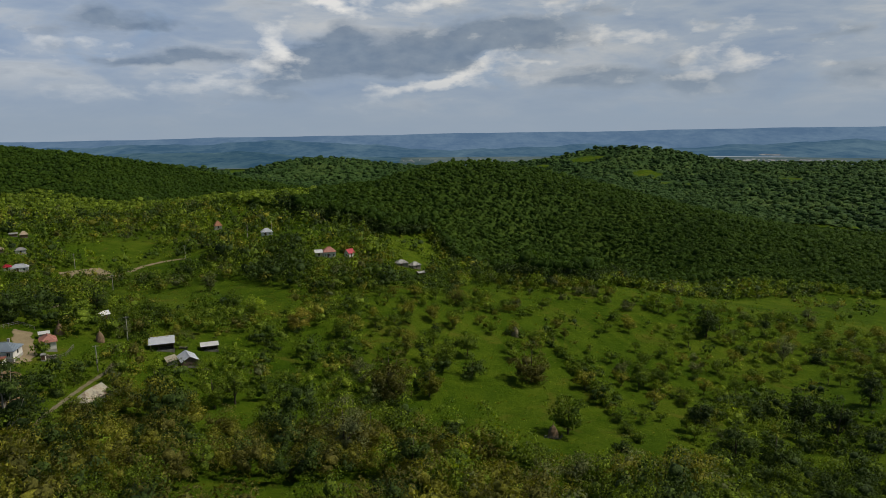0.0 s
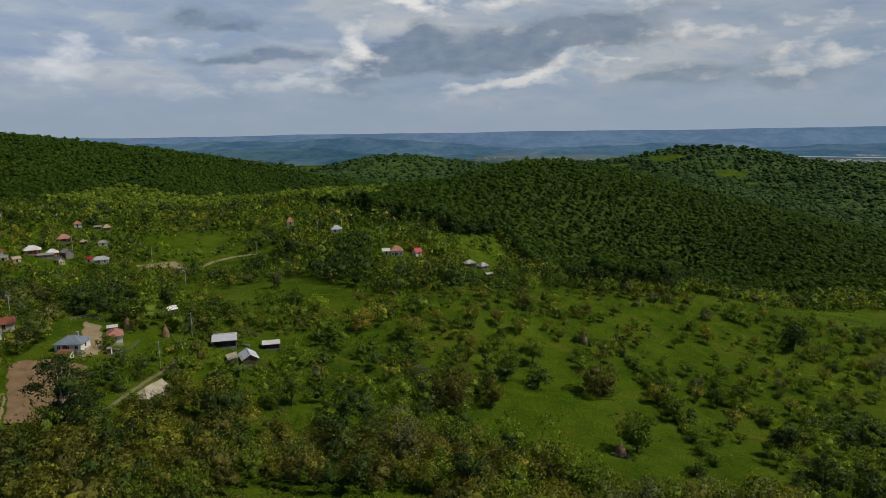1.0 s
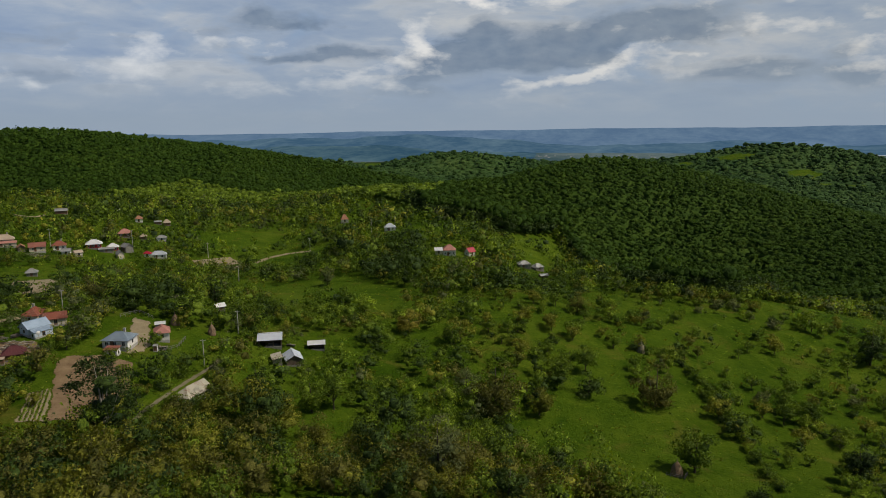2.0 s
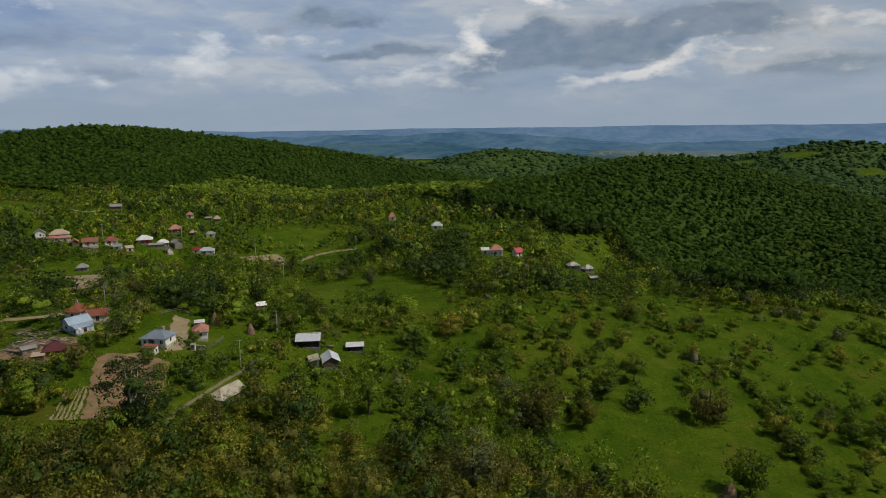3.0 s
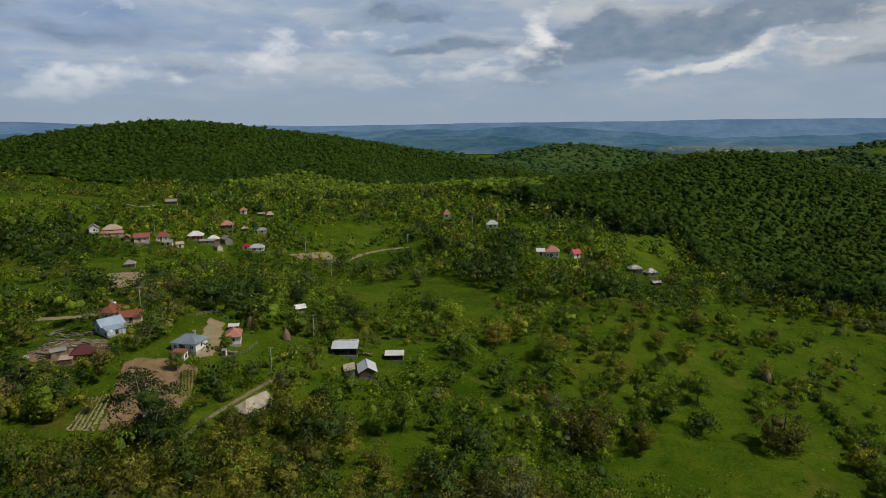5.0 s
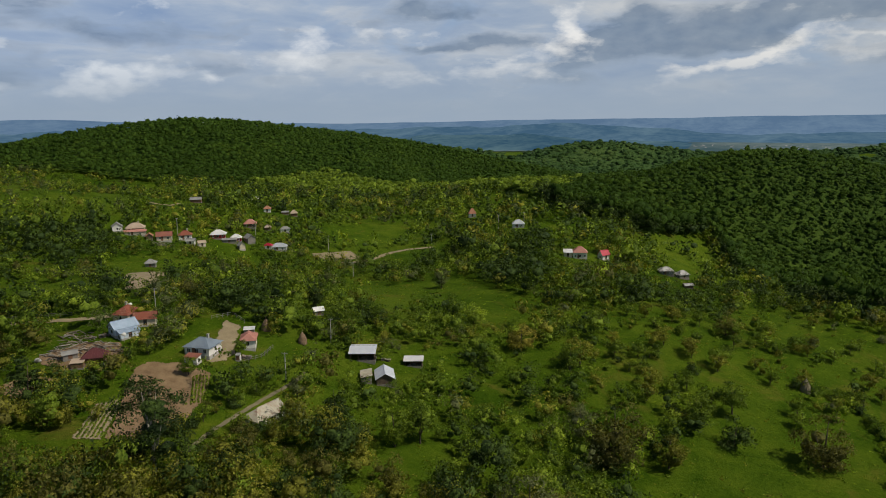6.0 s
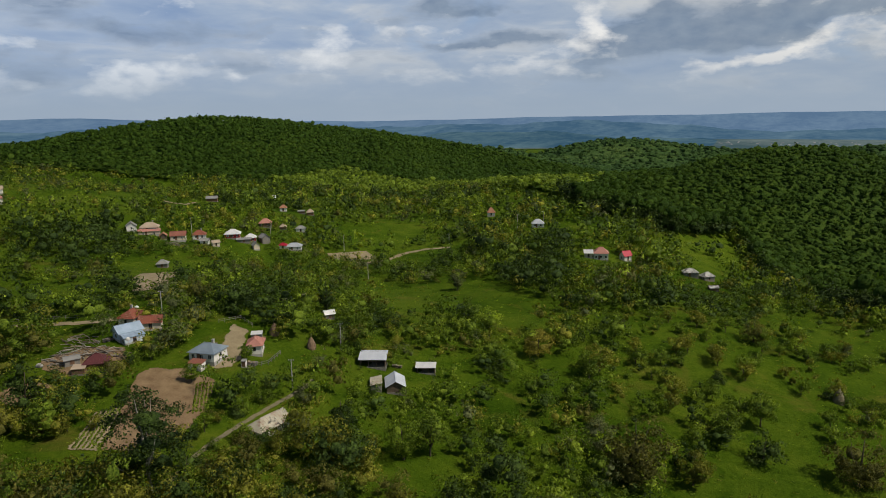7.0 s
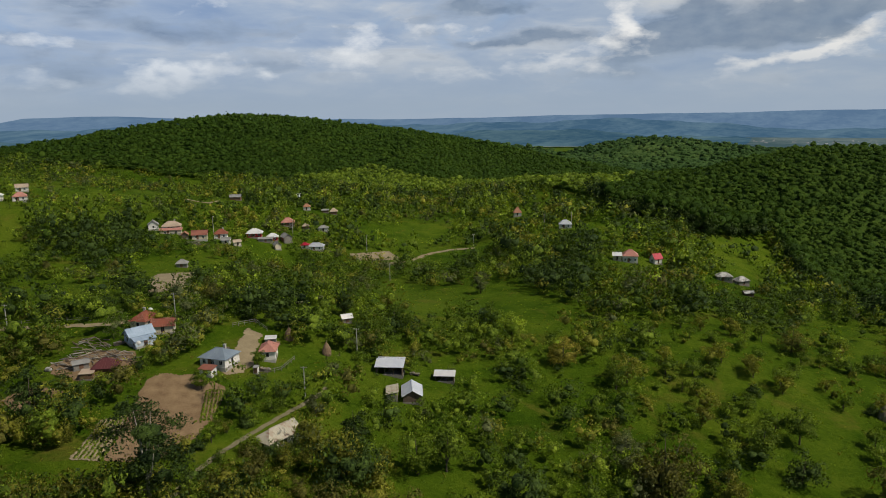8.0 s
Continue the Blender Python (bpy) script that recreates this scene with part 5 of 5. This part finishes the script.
def timber_heap(x, y, r, count, seed):
    """Loose boards, logs and scrap piled in a yard."""
    base = new("timber_heap")
    HOUSE_SPOTS.append((x, y, r * 1.7))
    base.matrix_world = pose(x, y, land1(x, y))
    rg = np.random.default_rng(seed)
    mats = (TIMBER, WALL["grey_wood"], WALL["wood"], PALE_BARK)
    for k in range(count):
        a, d = rg.uniform(0, 6.28), r * math.sqrt(rg.uniform())
        px, py = math.cos(a) * d * 1.5, math.sin(a) * d
        lz = land1(x + px, y + py) - land1(x, y)
        l, t = rg.uniform(1.2, 3.8), rg.uniform(-0.5, 0.5) + (1.2 if rg.uniform() < 0.3 else 0)
        z = lz + rg.uniform(0.05, 0.9) * (1 - d / r * 0.6)
        dx, dy, dz = math.cos(t) * l / 2, math.sin(t) * l / 2, rg.uniform(-0.25, 0.25)
        bm = bmesh.new()
        th = rg.uniform(0.06, 0.16)
        tube(bm, [(px - dx, py - dy, z - dz), (px + dx, py + dy, z + dz)], [th, th * 0.85], 6)
        part("log", bm, mats[k % 4], base)
    return tagged(base, "untidy heap of logs, boards and branches", "timber")


timber_heap(-151.0, 172.0, 4.2, 60, 1)
timber_heap(-147.6, 174.6, 3.6, 46, 2)
timber_heap(-153.6, 167.2, 2.8, 34, 3)
timber_heap(-143.0, 177.0, 2.2, 20, 4)
timber_heap(-157.5, 177.5, 3.4, 44, 5)
timber_heap(-247.5, 301.5, 3.2, 40, 6)


def crop_rows(outline, turn, gap, label, tint, step):
    """Young plants in rows over a plot."""
    c, s = math.cos(radians(turn)), math.sin(radians(turn))
    cx, cy = np.mean([p[0] for p in outline]), np.mean([p[1] for p in outline])
    u, v = np.meshgrid(np.arange(-25, 25, step), np.arange(-25, 25, gap))
    x, y = cx + u * c - v * s, cy + u * s + v * c
    x, y = x.ravel(), y.ravel()
    keep = inside(outline, x, y)
    r = np.random.default_rng(9)
    x, y = x[keep] + r.normal(scale=0.06, size=keep.sum()), y[keep] + r.normal(scale=0.06, size=keep.sum())
    pats = [leaf_cards(np.random.default_rng(400 + k), np.zeros((1, 3)) + np.array([0, 0, 0.35]), np.full(1, 0.8), 10, 0.5, 3, 0.6) for k in range(3)]
    mass("crop_rows", pats, x, y, r.uniform(0.28, 0.5, len(x)), r.uniform(0, 6.3, len(x)), LEAF[tint], label, "crop", np.full(len(x), 0.8), sink=-0.08)


crop_rows([(-117, 176.8), (-114.6, 179.2), (-105.8, 168.5), (-108.8, 165.6)], 129, 0.8, "rows of green young vegetable plants", "bright", 0.6)
crop_rows([(-116.5, 141.8), (-124.3, 155), (-122, 159.2), (-112.3, 144.6)], 122, 0.9, "rows of green young potato plants", "green", 0.5)


def small_things():
    """Odds and ends about the yards."""
    def bundle(name, x, y, size, h, mat, label, category, seed):
        rg = np.random.default_rng(seed)
        base = new(name)
        base.matrix_world = pose(x, y, land1(x, y), 0, 0, float(rg.uniform(0, 180)))
        v, f = BALL2
        v = lumps(rg, v, 6, 0.3) * np.array([size, size * 0.7, h])
        v[:, 2] = np.maximum(v[:, 2], -0.1) + 0.05
        body = new("cover", tri_mesh("cover", v, f, mat, True))
        body.parent = base
        return tagged(base, label, category)

    bundle("covered_pile", -143.7, 204.6, 0.9, 1.3, PAINT, "white plastic sheet over a garden pile", "tarpaulin", 1)
    bundle("covered_pile", -163.0, 201.0, 0.7, 0.8, PAINT, "white plastic sheet over a wood pile", "tarpaulin", 2)
    bundle("covered_pile", -155.0, 163.5, 1.2, 0.9, ROOF["torn"], "grey sheet over scrap in the yard", "tarpaulin", 3)
    bundle("soil_heap", -121.0, 206.5, 1.6, 0.8, SOIL, "low brown heap of earth in the yard", "heap", 4)
    dish = new("satellite_dish")
    dish.matrix_world = pose(-143.6, 180.6, land1(-143.6, 180.6), 0, 0, 60)
    bm = bmesh.new()
    tube(bm, [(0, 0, -0.4), (0, 0, 2.2)], [0.05, 0.05], 6)
    part("mast", bm, CONCRETE, dish)
    bm = bmesh.new()
    rings = [[bm.verts.new((math.cos(a) * r, -0.25 + r * r * 0.5, 2.2 + math.sin(a) * r)) for a in np.linspace(0, 6.2832, 17)[:-1]] for r in (0.08, 0.3, 0.55)]
    for lo, hi in zip(rings, rings[1:]):
        for j in range(16):
            bm.faces.new((lo[j], lo[(j + 1) % 16], hi[(j + 1) % 16], hi[j]))
    bm.faces.new(rings[0])
    part("reflector", bm, PAINT, dish)
    tagged(dish, "white satellite dish on a short mast", "dish")
    for x, y, turn, count, seed in ((-113.2, 192.8, 30, 26, 5), (-127.2, 193.8, 100, 22, 6), (-86.0, 221.6, 20, 20, 7), (-150.8, 180.4, 70, 22, 8)):
        base = new("firewood_stack")
        base.matrix_world = pose(x, y, land1(x, y), 0, 0, turn)
        rg = np.random.default_rng(seed)
        for k in range(count):
            row, col = divmod(k, 8)
            px, pz = -1.2 + col * 0.34 + 0.17 * (row % 2), 0.15 + row * 0.29
            bm = bmesh.new()
            tube(bm, [(px, -0.5 + rg.uniform(-0.06, 0.06), pz), (px, 0.5 + rg.uniform(-0.06, 0.06), pz)], [0.16, 0.15], 7)
            part("log", bm, (TIMBER, PALE_BARK, WALL["grey_wood"])[k % 3], base)
        tagged(base, "stack of split pale firewood logs", "firewood")


small_things()

# ---- plants of the valley ----
HOUSE_SPOTS.append((-54.6, 255.3, 7.5))  # the weeping tree stands free
forests()


def valley_scrub():
    x, y = scatter(rng, -720, 340, 100, 700, 4.4)
    keep = seen(x, y) & ~in_forest(x, y) & clear(x, y)
    wide = inside(SPARSE, x, y) | inside(ORCHARD, x, y)
    belt, heath = np.zeros(len(x), bool), np.zeros(len(x), bool)
    for outline in BELTS:
        belt |= inside(outline, x, y)
    for outline in HEATHS:
        heath |= inside(outline, x, y)
    field = lambda scale, z: np.array([noise.noise((a * scale, b * scale, z)) for a, b in zip(x, y)])
    grove, gap = field(0.026, 3.7), field(0.07, 8.2)
    keep &= belt | (grove + 0.55 * gap > -0.30) | (y < 165)
    keep &= rng.uniform(size=len(x)) < np.where(belt, 0.9, np.where(heath, 0.50, np.where(y > 400, 0.74, np.where((y < 172) & (x < 0), 0.90, 0.76))))
    cluster = field(0.035, 12.3)
    keep &= ~wide | ((cluster > -0.02) & (rng.uniform(size=len(x)) < 0.34))
    belt, heath = belt[keep], heath[keep]
    small = np.where(wide, 0.72, 1.0)[keep]
    x, y = x[keep], y[keep]
    n = len(x)
    tone = np.array([noise.noise((a * 0.03, b * 0.03, 9.1)) for a, b in zip(x, y)]) + rng.normal(scale=0.30, size=n) - np.where((x > 60) & (y < 250), 0.35, 0.0)
    size = np.clip(rng.lognormal(1.10, 0.30, n), 1.3, 4.9) * np.where(y > 380, 1.25, 1.0) * np.where((y < 190) & (x < 65), 1.30, 1.0) * small * np.where(belt, 1.45, np.where(heath, 0.7, 1.0))
    # woods of the near slope: dull olive, brown and dark
    near_slope = (y < 170) & (x < 20)
    pick = rng.uniform(size=n)
    tone = np.where(belt, tone - 0.22, np.where(heath, tone + 0.12, tone))
    tone = np.where(near_slope & (pick < 0.30), 0.58, np.where(near_slope & (pick < 0.38), -0.6, np.where(near_slope & (pick < 0.68), 0.45, tone)))
    tall = rng.uniform(0.8, 1.25, n)
    cap = low_below_houses(x, y, size)
    size = np.minimum(size, cap / (1.95 * tall))
    ok = size > 0.5
    x, y, size, tone, tall = x[ok], y[ok], size[ok], tone[ok], tall[ok]
    kinds = (("dark", tone < -0.27), ("green", (tone >= -0.27) & (tone < 0.20)), ("bright", (tone >= 0.20) & (tone < 0.38)),
             ("olive", (tone >= 0.36) & (tone < 0.56)), ("brown", (tone >= 0.56) & (tone < 0.60)), ("grey", tone >= 0.60))
    words = {"dark": "dark green thicket of trees", "green": "green thicket of bushes and trees", "bright": "bright green fresh thicket of trees",
             "olive": "olive green thicket of bushes", "brown": "brownish thicket with young leaves", "grey": "grey-green willow thicket by the slope"}
    for k, (tint, of_kind) in enumerate(kinds):
        for near, count, leaves, card in ((0, 14, 470, 0.054), (1, 12, 240, 0.070), (2, 10, 100, 0.098), (3, 8, 38, 0.15)):
            sel = of_kind & (np.digitize(np.hypot(x, y - 40), (165, 240, 370)) == near)
            m = int(sel.sum())
            if m:
                mass("thicket", [scrub_pattern(100 + 50 * near + 5 * k + j, count, leaves, card) for j in range(6)], x[sel], y[sel], size[sel],
                     rng.uniform(0, 6.3, m), LEAF[tint], words[tint], "thicket", tall[sel])


valley_scrub()


def forest_foot():
    """Tall trees, toned dark for shade, and lighter bushes along the wooded knoll's foot."""
    # the first row's dark leaf tone paints in the shade under the forest edge
    for tint, count, x0, x1, out, big, words in (("dark", 190, -125, 130, 6.0, 5.6, "tall trees along the foot of the forest, darkened for its shade"),
                                                 ("green", 130, -20, 330, -3.0, 3.9, "green trees along the edge of the forest"),
                                                 ("olive", 60, -60, 330, -7.0, 3.0, "olive bushes along the edge of the forest")):
        x = rng.uniform(x0, x1, count)
        y = np.interp(x, EDGE_X, EDGE_Y) + out + rng.normal(scale=4.5, size=count)
        keep = clear(x, y)
        x, y = x[keep], y[keep]
        n = len(x)
        mass("thicket", [scrub_pattern(700 + j, 10, 130, 0.085) for j in range(6)], x, y, big * rng.uniform(0.7, 1.3, n), rng.uniform(0, 6.3, n),
             LEAF[tint], words, "thicket", rng.uniform(0.9, 1.35, n))


forest_foot()
LANDMARKS = (
    (BUSH[0], 9.7, 233.5, 1.95),
    (BROWN[0], 31.0, 236.8, 2.05),
    (DARK[0], 122.2, 312.9, 1.95),
    (BROAD[0], 36.6, 194.6, 1.45),
    (BUSH[0], 49.3, 181.9, 1.20),
    (BUSH[0], 158.2, 281.2, 1.70),
    (GREY[0], 144.5, 285.0, 1.35),
    (BROAD[1], 8.9, 250.1, 1.15),
    (BROAD[0], 0.8, 239.1, 1.10),
    (BROAD[3], -4.8, 214.4, 1.10),
    (BROWN[1], -17.2, 209.7, 2.30),
    (GREY[1], -26.6, 214.1, 1.30),
    (GREY[0], -24.7, 161.0, 1.95),
    (BROWN[0], -19.3, 169.1, 1.60),
    (BROWN[1], -32.4, 164.8, 1.40),
    (DARK[1], -7.4, 146.5, 1.50),
    (DARK[2], 1.9, 167.8, 1.25),
    (WILLOW, -54.6, 255.3, 1.30),
    (FRUIT[2], 108.1, 340.7, 2.00),
    (GREY[1], 191.4, 353.9, 1.30),
    (DARK[2], 148.0, 229.4, 1.50),
    (FRUIT[0], 27.1, 254.0, 1.30),
    (FRUIT[1], 26.3, 260.9, 1.20),
    (DARK[1], 79.7, 204.3, 1.30),
    (BROAD[1], 79.5, 246.2, 1.00),
    (BROAD[0], 74.4, 254.6, 0.90),
    (FRUIT[3], 50.3, 237.2, 1.60),
    (DARK[2], 77.3, 173.3, 1.60),
    (DARK[0], 114.7, 210.3, 1.70),
    (DARK[1], 118.2, 197.3, 1.80),
    (DARK[0], 85.1, 167.6, 1.60),
)
LANDMARKS_VILLAGE = (
    (BUSH[1], -87.2, 167.6, 0.95),
    (BUSH[1], -89.4, 163.4, 0.90),
    (BUSH[2], -85.6, 171.4, 0.85),
    (BUSH[1], -84.2, 166.0, 0.90),
    (DARK[0], -78.5, 181.4, 1.15),
    (BROAD[0], -118.0, 176.4, 0.60),
    (BROAD[1], -115.6, 193.0, 0.55),
    (GREY[1], -92.0, 185.7, 0.75),
    (DARK[1], -135.9, 146.5, 1.30),
    (BROAD[0], -107.7, 247.8, 0.90),
    (GREY[0], -107.3, 313.4, 1.10),
    (FRUIT[0], -122.9, 269.4, 1.00),
    (FRUIT[1], -102.9, 246.7, 1.30),
    (BROAD[3], -35.4, 254.4, 1.10),
    (BROAD[0], -37.3, 249.0, 1.00),
    (BROAD[2], -73.3, 261.3, 1.20),
    (BROAD[0], -82.3, 266.5, 1.20),
    (BROAD[2], -63.6, 183.0, 1.20),
    (BROAD[1], -59.6, 188.4, 1.20),
    (BROWN[1], 5.6, 305.8, 1.30),
    (GREY[0], -174.6, 257.5, 1.00),
    (BROWN[0], -152.5, 215.8, 1.30),
    (DARK[2], -124.2, 243.6, 1.30),
)
for kind, px, py, s in LANDMARKS + LANDMARKS_VILLAGE:
    plant(kind, px, py, s, px * 1.7, name=kind["category"])
plant(TALL, -92.5, 139.5, 1.36, 0.4, stretch=0.90)

HEDGES = (
    [(47, 258), (53, 238), (55, 216), (56, 196), (58, 189)],
    [(23, 278), (41, 281), (53, 255), (67, 254), (80, 249), (84, 229)],
    [(-230, 185), (-212, 186), (-187, 187), (-173, 193), (-171, 201)],
    [(-117, 150), (-122, 148), (-128, 141)],
    [(-103, 150), (-102, 161), (-101, 170), (-100.8, 181), (-101.5, 190)],
    [(-138, 158), (-136.5, 166), (-136, 174), (-131, 181)],
    [(-86, 165), (-86.6, 171), (-86, 178)],
    [(-95.5, 164.5), (-91, 163.5), (-86.5, 166)],
    [(-94.5, 160), (-93, 152), (-90, 143)],
)


def hedges():
    for line in HEDGES:
        for (ax, ay), (bx, by) in zip(line, line[1:]):
            n = max(1, int(math.hypot(bx - ax, by - ay) / 3.2))
            for k in range(n):
                f = (k + float(rng.uniform(0.2, 0.8))) / n
                kind = (BUSH[1], BUSH[1], BUSH[0], FRUIT[0], FRUIT[3], FRUIT[2])[rng.integers(6)]
                plant(kind, ax + (bx - ax) * f + float(rng.uniform(-1, 1)), ay + (by - ay) * f + float(rng.uniform(-1, 1)), float(rng.uniform(0.6, 1.05)),
                      float(rng.uniform(0, 6.3)), "hedge bushes", "bush")


hedges()


def orchard():
    x, y = scatter(rng, -50, 330, 190, 540, 8.4)
    keep = seen(x, y) & (inside(SPARSE, x, y) | inside(ORCHARD, x, y)) & clear(x, y) & ~in_forest(x, y)
    group = np.array([noise.noise((a * 0.028, b * 0.028, 5.5)) for a, b in zip(x, y)])
    keep &= rng.uniform(size=len(x)) < np.where(inside(ORCHARD, x, y), 0.9, np.clip(0.62 + 1.1 * group, 0.18, 0.97))
    for a, b in list(zip(x[keep], y[keep]))[:300]:
        kind = FRUIT[rng.integers(4)] if rng.uniform() < 0.86 else BUSH[rng.integers(3)]
        plant(kind, float(a), float(b), float(rng.uniform(0.75, 1.5)), float(rng.uniform(0, 6.3)), "orchard trees", "fruit_tree" if kind in FRUIT else "bush")


orchard()


def tufts():
    """Low weeds and tall grass clumps on the open ground."""
    x, y = scatter(rng, -250, 250, 110, 420, 2.7)
    keep = seen(x, y) & ~in_forest(x, y) & (rng.uniform(size=len(x)) < 0.42)
    for outline, _ in FIELDS.values():
        keep &= ~inside(outline, x, y)
    for hx, hy, hr in HOUSE_SPOTS:
        keep &= np.hypot(x - hx, y - hy) > hr * 0.8
    x, y = x[keep], y[keep]
    n = len(x)
    patterns = []
    for k in range(4):
        r = np.random.default_rng(300 + k)
        patterns.append(leaf_cards(r, r.uniform(-0.8, 0.8, (5, 3)) * np.array([1, 1, 0.1]) + np.array([0, 0, 0.18]), np.full(5, 0.5), 14, 0.24, 3, 0.45))
    for tint, part_of, label in (("bright", 0, "bright tufts of tall meadow grass"), ("olive", 1, "yellowish tufts of meadow weeds"), ("green", 2, "green tufts of meadow herbs")):
        sel = (np.arange(n) * 7 % 3) == part_of
        m = int(sel.sum())
        mass("grass_tufts", patterns, x[sel], y[sel], rng.uniform(0.3, 0.95, m), rng.uniform(0, 6.3, m), LEAF[tint], label, "grass", rng.uniform(0.6, 1.3, m))


tufts()
